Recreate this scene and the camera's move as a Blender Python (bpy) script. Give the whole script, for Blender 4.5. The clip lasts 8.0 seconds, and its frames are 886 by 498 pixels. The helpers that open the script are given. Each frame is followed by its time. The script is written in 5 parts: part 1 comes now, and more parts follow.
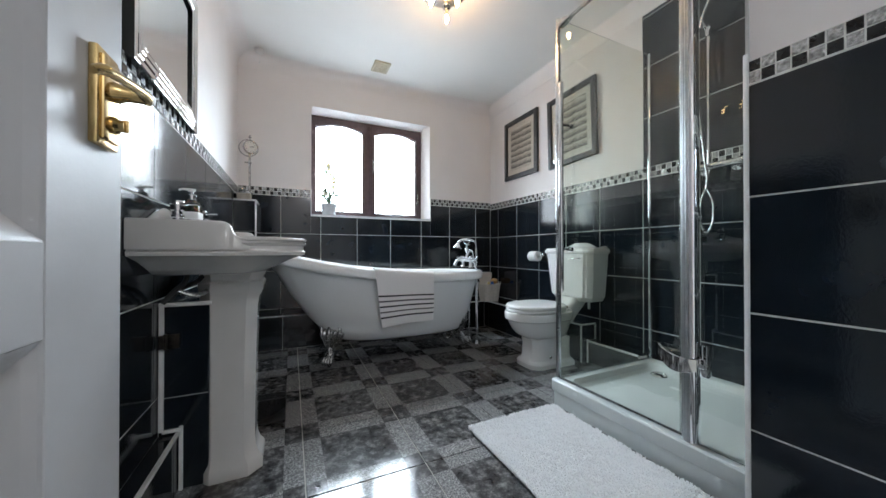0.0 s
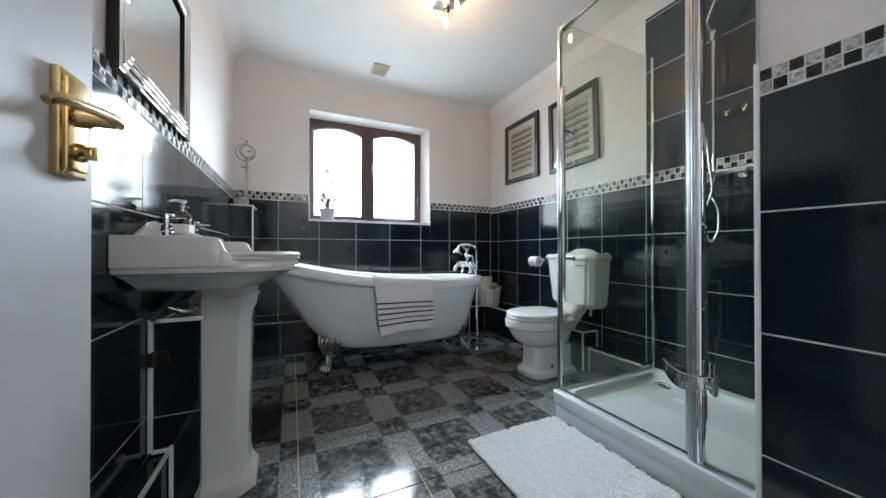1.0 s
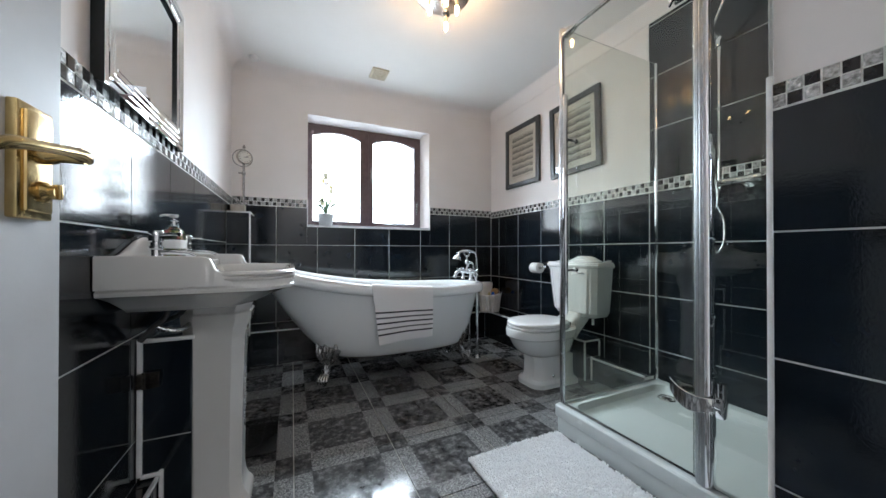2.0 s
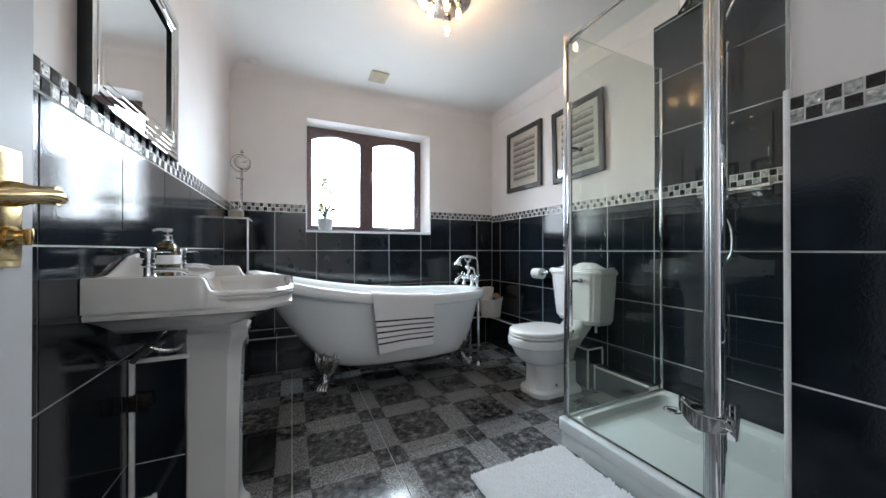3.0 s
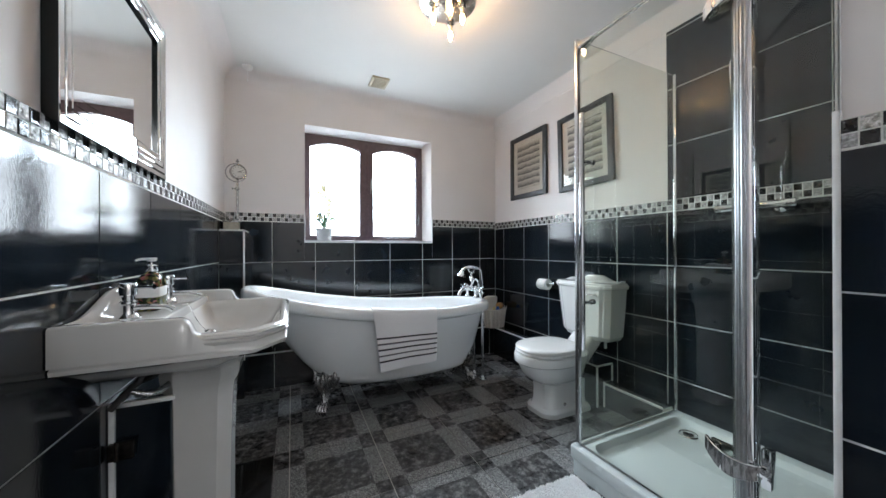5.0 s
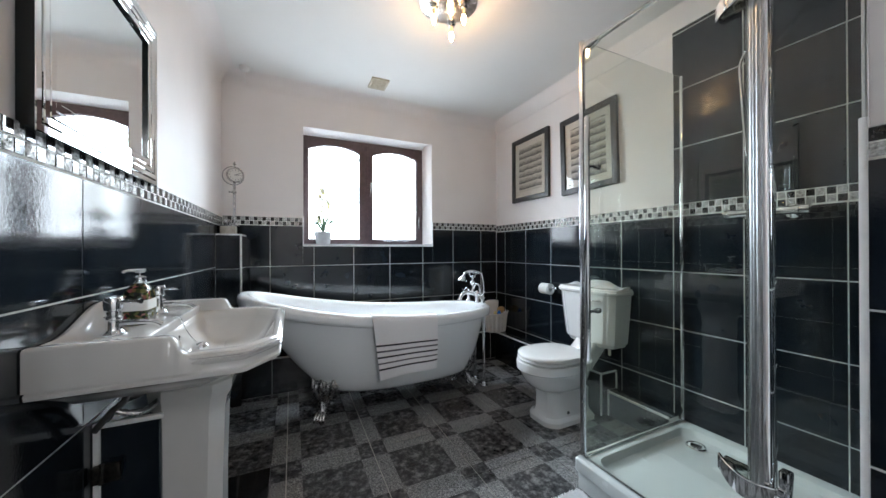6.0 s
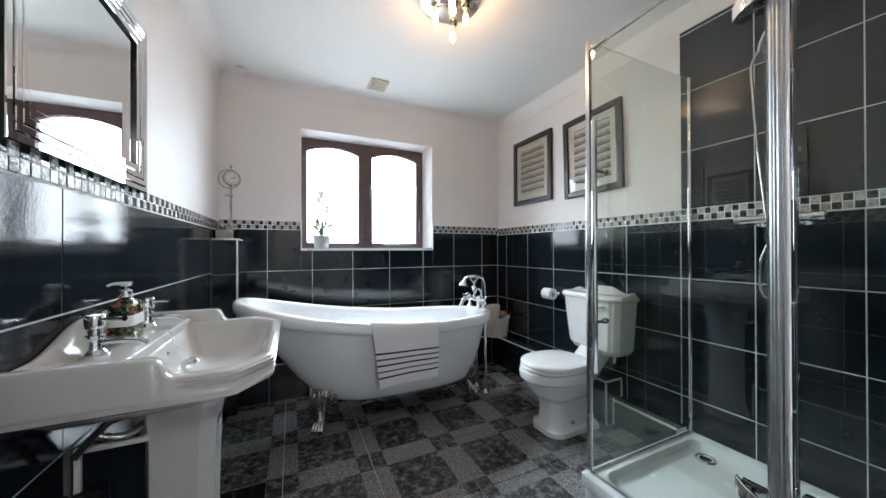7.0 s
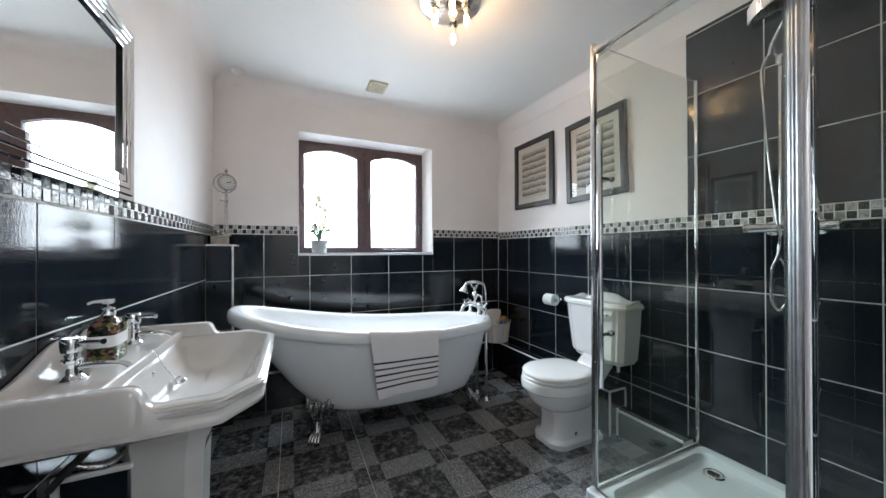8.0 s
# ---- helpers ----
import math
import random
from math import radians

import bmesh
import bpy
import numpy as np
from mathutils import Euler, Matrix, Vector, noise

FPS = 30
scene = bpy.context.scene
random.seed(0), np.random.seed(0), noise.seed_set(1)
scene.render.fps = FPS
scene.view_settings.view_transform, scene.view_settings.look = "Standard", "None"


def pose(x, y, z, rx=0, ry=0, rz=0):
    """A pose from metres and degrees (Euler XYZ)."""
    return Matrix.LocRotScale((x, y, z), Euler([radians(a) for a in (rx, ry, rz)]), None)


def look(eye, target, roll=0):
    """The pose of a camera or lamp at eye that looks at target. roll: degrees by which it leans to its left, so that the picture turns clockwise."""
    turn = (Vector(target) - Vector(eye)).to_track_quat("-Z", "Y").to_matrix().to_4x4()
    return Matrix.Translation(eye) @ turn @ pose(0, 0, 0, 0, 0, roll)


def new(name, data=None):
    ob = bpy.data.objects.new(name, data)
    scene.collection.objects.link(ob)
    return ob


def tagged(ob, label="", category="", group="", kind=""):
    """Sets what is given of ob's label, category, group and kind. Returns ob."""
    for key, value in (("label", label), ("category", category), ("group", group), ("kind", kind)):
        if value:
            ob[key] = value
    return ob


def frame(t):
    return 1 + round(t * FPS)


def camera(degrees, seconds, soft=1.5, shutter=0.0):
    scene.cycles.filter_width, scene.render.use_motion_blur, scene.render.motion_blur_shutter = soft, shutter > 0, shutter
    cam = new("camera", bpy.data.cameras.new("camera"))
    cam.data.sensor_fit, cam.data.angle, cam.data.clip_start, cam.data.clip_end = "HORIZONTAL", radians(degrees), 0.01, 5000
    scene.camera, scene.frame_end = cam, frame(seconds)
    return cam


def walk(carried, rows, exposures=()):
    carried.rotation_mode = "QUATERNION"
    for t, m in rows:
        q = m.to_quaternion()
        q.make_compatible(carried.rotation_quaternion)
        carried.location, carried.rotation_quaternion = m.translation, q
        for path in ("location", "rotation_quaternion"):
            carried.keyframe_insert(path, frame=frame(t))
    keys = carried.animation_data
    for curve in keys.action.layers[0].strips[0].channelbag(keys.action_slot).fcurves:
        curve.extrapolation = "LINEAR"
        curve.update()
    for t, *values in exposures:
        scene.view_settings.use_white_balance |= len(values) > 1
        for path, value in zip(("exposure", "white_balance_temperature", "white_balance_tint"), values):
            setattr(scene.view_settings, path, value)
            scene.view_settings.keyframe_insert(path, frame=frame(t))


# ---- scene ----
cam = camera(107.4, 8.0)
PATH = [
    (0, (0.021, 0.103, 0.832), (0.865, 1.916, 0.844), 0.0),
    (0.5, (0.029, 0.12, 0.856), (0.875, 1.932, 0.868), 0.0),
    (1, (0.042, 0.133, 0.881), (0.884, 1.947, 0.891), 0.0),
    (1.5, (0.053, 0.149, 0.909), (0.894, 1.964, 0.921), -0.0),
    (3, (0.065, 0.201, 0.991), (0.908, 2.014, 0.998), -0.0),
    (3.5, (0.068, 0.222, 1.018), (0.911, 2.036, 1.025), -0.1),
    (4, (0.073, 0.241, 1.043), (0.915, 2.055, 1.047), -0.1),
    (4.5, (0.075, 0.267, 1.067), (0.919, 2.08, 1.07), -0.2),
    (6, (0.097, 0.33, 1.119), (0.938, 2.144, 1.123), -0.2),
    (6.5, (0.102, 0.358, 1.135), (0.946, 2.171, 1.141), -0.2),
    (7, (0.109, 0.381, 1.152), (0.953, 2.194, 1.158), -0.2),
    (7.5, (0.12, 0.407, 1.174), (0.964, 2.22, 1.18), -0.2),
    (8, (0.13, 0.425, 1.194), (0.974, 2.238, 1.2), -0.2),
]
walk(cam, [(t, look(eye, target, roll)) for t, eye, target, roll in PATH])

# ---------------------------------------------------------------- light
world = bpy.data.worlds.new("sky")
scene.world = world
world.use_nodes = True
wn = world.node_tree
sky = wn.nodes.new("ShaderNodeTexSky")
sky.sky_type = "NISHITA"
sky.sun_disc = False
sky.sun_elevation = radians(40)
sky.sun_rotation = radians(160)
wn.links.new(sky.outputs[0], wn.nodes["Background"].inputs[0])
wn.nodes["Background"].inputs[1].default_value = 0.12

sun_data = bpy.data.lights.new("sun", "SUN")
sun_data.energy, sun_data.angle, sun_data.color = 1.2, radians(60), (1, 0.98, 0.95)
sun = new("sun", sun_data)
sun.matrix_world = look((0, 6, 6), (0.2, 0, 0))

# daylight that enters by the window opening
day_data = bpy.data.lights.new("window_daylight", "AREA")
day_data.shape, day_data.size, day_data.size_y = "RECTANGLE", 1.3, 1.15
day_data.energy, day_data.color = 228.0, (0.74, 0.885, 1.0)
day = new("window_daylight", day_data)
day.matrix_world = look((0.775, 4.15, 2.35), (0.775, 2.4, 0.75))

low_data = bpy.data.lights.new("window_horizon_light", "AREA")
low_data.shape, low_data.size, low_data.size_y = "RECTANGLE", 1.3, 1.15
low_data.energy, low_data.color = 30.0, (0.76, 0.885, 1.0)
low = new("window_horizon_light", low_data)
low.matrix_world = pose(0.775, 3.66, 1.68, -90, 0, 0)

# added fill lamp on the unseen landing, brightens the bath through the open door
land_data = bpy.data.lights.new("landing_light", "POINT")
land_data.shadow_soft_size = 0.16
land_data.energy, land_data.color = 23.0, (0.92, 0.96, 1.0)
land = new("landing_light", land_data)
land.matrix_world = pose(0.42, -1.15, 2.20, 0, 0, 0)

# ---------------------------------------------------------------- materials
def nodes_of(name):
    m = bpy.data.materials.new(name)
    m.use_nodes = True
    return m, m.node_tree, m.node_tree.nodes["Principled BSDF"]


def coords(nt, spread=9.0):
    """Object coordinates, shifted by each object's own random number."""
    tc = nt.nodes.new("ShaderNodeTexCoord")
    oi = nt.nodes.new("ShaderNodeObjectInfo")
    mul = nt.nodes.new("ShaderNodeMath")
    mul.operation, mul.inputs[1].default_value = "MULTIPLY", spread
    add = nt.nodes.new("ShaderNodeVectorMath")
    nt.links.new(oi.outputs["Random"], mul.inputs[0])
    nt.links.new(tc.outputs["Object"], add.inputs[0])
    nt.links.new(mul.outputs[0], add.inputs[1])
    return add.outputs[0]


def noise_tex(nt, vec, scale, detail=4.0, rough=0.55):
    n = nt.nodes.new("ShaderNodeTexNoise")
    n.inputs["Scale"].default_value, n.inputs["Detail"].default_value, n.inputs["Roughness"].default_value = scale, detail, rough
    nt.links.new(vec, n.inputs["Vector"])
    return n.outputs["Fac"]


def ramp(nt, fac, stops):
    r = nt.nodes.new("ShaderNodeValToRGB")
    while len(r.color_ramp.elements) < len(stops):
        r.color_ramp.elements.new(0.5)
    for e, (p, c) in zip(r.color_ramp.elements, stops):
        e.position, e.color = p, (*c, 1)
    nt.links.new(fac, r.inputs[0])
    return r.outputs[0]


def bump(nt, bsdf, fac, strength, dist=0.002):
    b = nt.nodes.new("ShaderNodeBump")
    b.inputs["Strength"].default_value, b.inputs["Distance"].default_value = strength, dist
    nt.links.new(fac, b.inputs["Height"])
    nt.links.new(b.outputs[0], bsdf.inputs["Normal"])


def surface(name, c1, c2, scale=12, rough=(0.3, 0.5), metal=0.0, relief=0.0, grain=250, dist=0.001, coat=0.0):
    m, nt, p = nodes_of(name)
    v = coords(nt)
    f = noise_tex(nt, v, scale)
    nt.links.new(ramp(nt, f, [(0.3, c1), (0.7, c2)]), p.inputs["Base Color"])
    rr = ramp(nt, noise_tex(nt, v, scale * 2.3), [(0.3, (rough[0],) * 3), (0.7, (rough[1],) * 3)])
    nt.links.new(rr, p.inputs["Roughness"])
    p.inputs["Metallic"].default_value = metal
    p.inputs["Coat Weight"].default_value = coat
    p.inputs["Coat Roughness"].default_value = 0.05
    if relief:
        bump(nt, p, noise_tex(nt, v, grain, 2.0), relief, dist)
    return m


def glass_mat(name, tint, rough=0.0, ior=1.45):
    m, nt, p = nodes_of(name)
    p.inputs["Base Color"].default_value = (*tint, 1)
    p.inputs["Transmission Weight"].default_value = 1.0
    p.inputs["Roughness"].default_value = rough
    p.inputs["IOR"].default_value = ior
    return m


def glow(name, colour, strength):
    m, nt, p = nodes_of(name)
    p.inputs["Base Color"].default_value = (1, 1, 1, 1)
    p.inputs["Emission Color"].default_value = (*colour, 1)
    p.inputs["Emission Strength"].default_value = strength
    return m


def tile_black():
    m, nt, p = nodes_of("black_gloss_tile")
    v = coords(nt)
    nt.links.new(ramp(nt, noise_tex(nt, v, 7), [(0.3, (0.0064, 0.0096, 0.0140)), (0.75, (0.0108, 0.0160, 0.0222))]), p.inputs["Base Color"])
    nt.links.new(ramp(nt, noise_tex(nt, v, 16), [(0.3, (0.05,) * 3), (0.75, (0.11,) * 3)]), p.inputs["Roughness"])
    p.inputs["IOR"].default_value = 1.52
    mix = nt.nodes.new("ShaderNodeMath")
    mix.operation = "MULTIPLY_ADD"
    mix.inputs[1].default_value = 0.5
    low = nt.nodes.new("ShaderNodeMath")
    low.operation, low.inputs[1].default_value = "MULTIPLY", 0.6
    nt.links.new(noise_tex(nt, v, 165, 2.5, 0.6), mix.inputs[0])
    nt.links.new(noise_tex(nt, v, 4, 1.0), low.inputs[0])
    nt.links.new(low.outputs[0], mix.inputs[2])
    bump(nt, p, mix.outputs[0], 0.25, 0.0012)
    return m


def floor_tile_mat():
    """Dark marbled square, grey granite bands along the edges, dark corners."""
    m, nt, p = nodes_of("patterned_floor_tile")
    tc = nt.nodes.new("ShaderNodeTexCoord")
    sep = nt.nodes.new("ShaderNodeSeparateXYZ")
    nt.links.new(tc.outputs["Object"], sep.inputs[0])

    def math(op, a, b=0.0):
        n = nt.nodes.new("ShaderNodeMath")
        n.operation = op
        for i, x in enumerate((a, b)):
            if isinstance(x, float):
                n.inputs[i].default_value = x
            else:
                nt.links.new(x, n.inputs[i])
        return n.outputs[0]
    ax = math("GREATER_THAN", math("ABSOLUTE", sep.outputs["X"]), 0.145)
    ay = math("GREATER_THAN", math("ABSOLUTE", sep.outputs["Y"]), 0.145)
    band = math("ABSOLUTE", math("SUBTRACT", ax, ay))
    v = coords(nt)
    marble = ramp(nt, noise_tex(nt, v, 24, 9, 0.72), [(0.36, (0.018, 0.018, 0.019)), (0.5, (0.066, 0.066, 0.068)), (0.66, (0.24, 0.238, 0.238))])
    speck = ramp(nt, noise_tex(nt, v, 150, 3, 0.8), [(0.36, (0.05, 0.05, 0.051)), (0.5, (0.185, 0.185, 0.187)), (0.64, (0.42, 0.42, 0.425))])
    mx = nt.nodes.new("ShaderNodeMix")
    mx.data_type = "RGBA"
    nt.links.new(band, mx.inputs["Factor"])
    nt.links.new(marble, mx.inputs["A"])
    nt.links.new(speck, mx.inputs["B"])
    nt.links.new(mx.outputs["Result"], p.inputs["Base Color"])
    nt.links.new(ramp(nt, noise_tex(nt, v, 11), [(0.3, (0.07,) * 3), (0.8, (0.17,) * 3)]), p.inputs["Roughness"])
    bump(nt, p, noise_tex(nt, v, 140, 2), 0.10, 0.001)
    return m


PAINT = surface("warm_white_wall_paint", (0.765, 0.725, 0.708), (0.812, 0.772, 0.755), 2.2, (0.55, 0.7), relief=0.12, grain=320)
CEIL = surface("white_ceiling_paint", (0.77, 0.755, 0.73), (0.81, 0.795, 0.77), 1.6, (0.65, 0.8), relief=0.1, grain=260)
# white gloss lowered to grey: shade on the open door is in the colour
GLOSSW = surface("shaded_white_gloss_paint", (0.46, 0.47, 0.49), (0.52, 0.53, 0.55), 5, (0.46, 0.52), relief=0.25, grain=110)
TRIM = surface("white_plastic_trim", (0.72, 0.72, 0.71), (0.82, 0.82, 0.81), 20, (0.3, 0.45))
GROUT = surface("pale_grout", (0.50, 0.50, 0.47), (0.66, 0.66, 0.63), 30, (0.8, 0.95), relief=0.3, grain=400)
DARKGROUT = surface("grey_floor_grout", (0.36, 0.35, 0.32), (0.50, 0.48, 0.44), 30, (0.7, 0.9), relief=0.3, grain=400)
TILE = tile_black()
FLOORTILE = floor_tile_mat()
CERAMIC = surface("white_glazed_ceramic", (0.80, 0.80, 0.80), (0.84, 0.84, 0.84), 4, (0.05, 0.1), coat=0.4)
ACRYLIC = surface("white_acrylic", (0.86, 0.875, 0.89), (0.89, 0.90, 0.91), 3, (0.1, 0.17), coat=0.3)
# greyed white: the dimmer light behind the shower glass is put into the colour
TRAYW = surface("shaded_white_shower_acrylic", (0.56, 0.60, 0.60), (0.62, 0.655, 0.65), 5, (0.16, 0.28), coat=0.2)
# darker, warmer copy of the ceramic: the basin's shading sits in this colour
BASINW = surface("shaded_warm_basin_glaze", (0.62, 0.61, 0.592), (0.66, 0.65, 0.635), 4, (0.05, 0.1), coat=0.4)
CHROME = surface("polished_chrome", (0.78, 0.79, 0.80), (0.86, 0.86, 0.87), 15, (0.03, 0.09), metal=1.0)
SATIN = surface("satin_aluminium", (0.62, 0.63, 0.64), (0.74, 0.75, 0.76), 25, (0.16, 0.28), metal=1.0)
PEWTER = surface("cast_silver_metal", (0.30, 0.30, 0.30), (0.62, 0.62, 0.62), 60, (0.12, 0.32), metal=1.0, relief=0.6, grain=90, dist=0.004)
BRASS = surface("polished_brass", (0.46, 0.33, 0.14), (0.64, 0.48, 0.24), 30, (0.14, 0.28), metal=1.0)
GLASS = glass_mat("clear_shower_glass", (0.935, 0.958, 0.905))
PANE = glass_mat("window_glass", (0.98, 0.99, 1.0))
WOOD = surface("dark_stained_hardwood", (0.072, 0.046, 0.050), (0.115, 0.074, 0.080), 28, (0.45, 0.65), relief=0.2, grain=120)
BLACKFRAME = surface("charcoal_painted_wood", (0.018, 0.02, 0.022), (0.035, 0.037, 0.04), 40, (0.35, 0.5), relief=0.2, grain=160)
MIRROR = surface("silvered_mirror", (0.90, 0.92, 0.91), (0.93, 0.94, 0.935), 2, (0.0, 0.012), metal=1.0)
SILVERGLASS = surface("silver_foil_glass_mosaic", (0.22, 0.22, 0.21), (0.86, 0.86, 0.85), 95, (0.08, 0.22), metal=0.5, relief=1.0, grain=110, dist=0.006)
BLACKGLASS = surface("black_glass_mosaic", (0.008, 0.008, 0.009), (0.02, 0.02, 0.021), 60, (0.06, 0.14))
BULB = glow("lit_candle_bulb", (1.0, 0.60, 0.27), 150.0)
SLEEVE = surface("cream_candle_sleeve", (0.62, 0.54, 0.40), (0.72, 0.64, 0.50), 20, (0.4, 0.6))
PLATE = surface("worn_chrome_plate", (0.66, 0.64, 0.61), (0.78, 0.76, 0.73), 30, (0.14, 0.30), metal=1.0)
GREYALU = surface("dull_grey_aluminium", (0.34, 0.36, 0.37), (0.44, 0.46, 0.47), 30, (0.30, 0.42), metal=1.0)
BEIGE = surface("aged_cream_plastic", (0.46, 0.41, 0.30), (0.56, 0.51, 0.40), 40, (0.4, 0.6))
RUBBER = surface("black_rubber_hose", (0.012, 0.012, 0.012), (0.03, 0.03, 0.03), 60, (0.4, 0.6))

# ---------------------------------------------------------------- mesh helpers
def finish(bm, name, material, smooth=True, angle=38):
    me = bpy.data.meshes.new(name)
    bmesh.ops.recalc_face_normals(bm, faces=bm.faces[:])
    if smooth:
        lim = radians(angle)
        for f in bm.faces:
            f.smooth = True
        for e in bm.edges:
            if len(e.link_faces) == 2 and e.calc_face_angle(0.0) > lim:
                e.smooth = False
    bm.to_mesh(me)
    bm.free()
    me.materials.append(material)
    return me


def part(name, bm, material, parent=None, label="", smooth=True, angle=38):
    ob = new(name, finish(bm, name, material, smooth, angle))
    if parent is not None:
        ob.parent = parent
    if label:
        ob["label"] = label
    return ob


def thing(name, label, category, group="", at=(0, 0, 0), rz=0.0, kind=""):
    ob = new(name)
    ob.matrix_world = pose(*at, 0, 0, rz)
    ob.empty_display_size = 0.05
    return tagged(ob, label, category, group, kind)


def box(x0, x1, y0, y1, z0, z1, bevel=0.0, seg=2, bm=None):
    made = bmesh.new()
    bmesh.ops.create_cube(made, size=1.0, matrix=Matrix.Translation(((x0 + x1) / 2, (y0 + y1) / 2, (z0 + z1) / 2)) @ Matrix.Diagonal((x1 - x0, y1 - y0, z1 - z0, 1)))
    if bevel:
        bmesh.ops.bevel(made, geom=made.edges[:], offset=bevel, segments=seg, profile=0.6, affect="EDGES", clamp_overlap=True)
    if bm is None:
        return made
    join(bm, made)
    return bm


def join(bm, other, m=None):
    if m is not None:
        bmesh.ops.transform(other, matrix=m, verts=other.verts[:])
    vs = {v: bm.verts.new(v.co) for v in other.verts}
    for f in other.faces:
        try:
            bm.faces.new([vs[v] for v in f.verts])
        except ValueError:
            pass
    other.free()
    return bm


def loft(rings, cap0=True, cap1=True, closed=True, bm=None):
    """A skin over rings of equally many points."""
    bm = bm or bmesh.new()
    rows = [[bm.verts.new(p) for p in r] for r in rings]
    n = len(rows[0])
    for a, b in zip(rows, rows[1:]):
        for i in range(n if closed else n - 1):
            j = (i + 1) % n
            bm.faces.new((a[i], a[j], b[j], b[i]))
    for row, cap in ((rows[0], cap0), (rows[-1], cap1)):
        if cap:
            c = bm.verts.new(sum((v.co for v in row), Vector()) / n)
            for i in range(n):
                bm.faces.new((row[i], row[(i + 1) % n], c))
    return bm


def lathe(profile, n=28, m=None, bm=None, cap0=True, cap1=True):
    """Turned about z: profile of (radius, z)."""
    m = m or Matrix()
    rings = [[m @ Vector((max(r, 1e-4) * math.cos(2 * math.pi * i / n), max(r, 1e-4) * math.sin(2 * math.pi * i / n), z)) for i in range(n)] for r, z in profile]
    return loft(rings, cap0, cap1, bm=bm)


def smooth_path(pts, steps=8):
    pts = [Vector(p) for p in pts]
    out = []
    for i in range(len(pts) - 1):
        p0, p1, p2, p3 = pts[max(i - 1, 0)], pts[i], pts[i + 1], pts[min(i + 2, len(pts) - 1)]
        for k in range(steps):
            t = k / steps
            out.append(0.5 * ((2 * p1) + (p2 - p0) * t + (2 * p0 - 5 * p1 + 4 * p2 - p3) * t * t + (3 * p1 - p0 - 3 * p2 + p3) * t ** 3))
    out.append(pts[-1])
    return out


def tube(pts, r, n=12, bm=None, steps=0):
    """A round bar along points; r is a radius or one for each point."""
    pts = smooth_path(pts, steps) if steps else [Vector(p) for p in pts]
    rs = r if isinstance(r, (list, tuple)) else [r] * len(pts)
    if len(rs) != len(pts):
        rs = [float(np.interp(i / (len(pts) - 1), np.linspace(0, 1, len(rs)), rs)) for i in range(len(pts))]
    rings, side = [], None
    for i, p in enumerate(pts):
        d = (pts[min(i + 1, len(pts) - 1)] - pts[max(i - 1, 0)]).normalized()
        if side is None:
            side = d.orthogonal().normalized()
        side = (side - d * side.dot(d)).normalized()
        up = d.cross(side)
        rings.append([p + rs[i] * (math.cos(2 * math.pi * k / n) * side + math.sin(2 * math.pi * k / n) * up) for k in range(n)])
    return loft(rings, bm=bm)


def sweep(profile, path_a, path_b, u, v):
    """A straight moulding from path_a to path_b; profile points (a, b) along u and v."""
    u, v = Vector(u), Vector(v)
    return loft([[Vector(q) + a * u + b * v for a, b in profile] for q in (path_a, path_b)])


def rect_ring(x0, x1, y0, y1, z, ch=0.0, n=0):
    """A chamfered rectangle as eight points."""
    c = max(ch, 1e-4)
    return [(x0 + c, y0, z), (x1 - c, y0, z), (x1, y0 + c, z), (x1, y1 - c, z), (x1 - c, y1, z), (x0 + c, y1, z), (x0, y1 - c, z), (x0, y0 + c, z)]


def round_ring(x0, x1, y0, y1, z, r, n=7):
    """A rectangle with round corners."""
    out = []
    for cx, cy, a0 in ((x1 - r, y1 - r, 0), (x0 + r, y1 - r, 90), (x0 + r, y0 + r, 180), (x1 - r, y0 + r, 270)):
        out += [(cx + r * math.cos(radians(a0 + 90 * k / n)), cy + r * math.sin(radians(a0 + 90 * k / n)), z) for k in range(n + 1)]
    return out


# ---------------------------------------------------------------- the room's plan
XL, XR, YB, YF, ZC = -0.39, 2.131, 3.323, -0.03, 2.505   # tile faces, ceiling
PX, PY = 1.212, 0.588                                    # the partition beside the shower
BACK = 0.008                                             # paint and grout lie behind the tile faces
Z0, PITCH = -0.012, 0.333
ROWS_Z = [Z0 + PITCH * k for k in range(5)]              # joints; the last is the mosaic's lower edge
MOS0, MOS1 = 1.324, 1.390


def structure(name, bm, material, label):
    ob = part(name, bm, material, smooth=False)
    return tagged(ob, label, "", "", "structure")


floor = structure("floor", box(XL - 0.15, XR + 0.15, -1.7, YB + 0.15, -0.16, -0.004), DARKGROUT, "grey grouted floor under dark patterned tiles")
ceiling = structure("ceiling", box(XL - 0.15, XR + 0.15, -1.7, YB + 0.3, ZC, ZC + 0.12), CEIL, "plain white painted ceiling")
wall_west = structure("wall_west", box(XL - 0.15, XL - BACK, -0.13, YB + 0.3, -0.1, ZC), PAINT, "white wall above glossy black tiles")
wall_east = structure("wall_east", box(XR + BACK, XR + 0.15, -0.13, YB + 0.3, -0.1, ZC), PAINT, "white wall with black tiles, full height in the shower")
WX0, WX1, WZ0, WZ1 = 0.185, 1.366, 1.160, 2.170
bm = box(XL - BACK, WX0, YB + BACK, YB + 0.3, -0.1, ZC)
box(WX1, XR + BACK, YB + BACK, YB + 0.3, -0.1, ZC, bm=bm)
box(WX0, WX1, YB + BACK, YB + 0.3, -0.1, WZ0, bm=bm)
box(WX0, WX1, YB + BACK, YB + 0.3, WZ1, ZC, bm=bm)
wall_north = structure("wall_north", bm, PAINT, "white window wall with black tiled lower half")
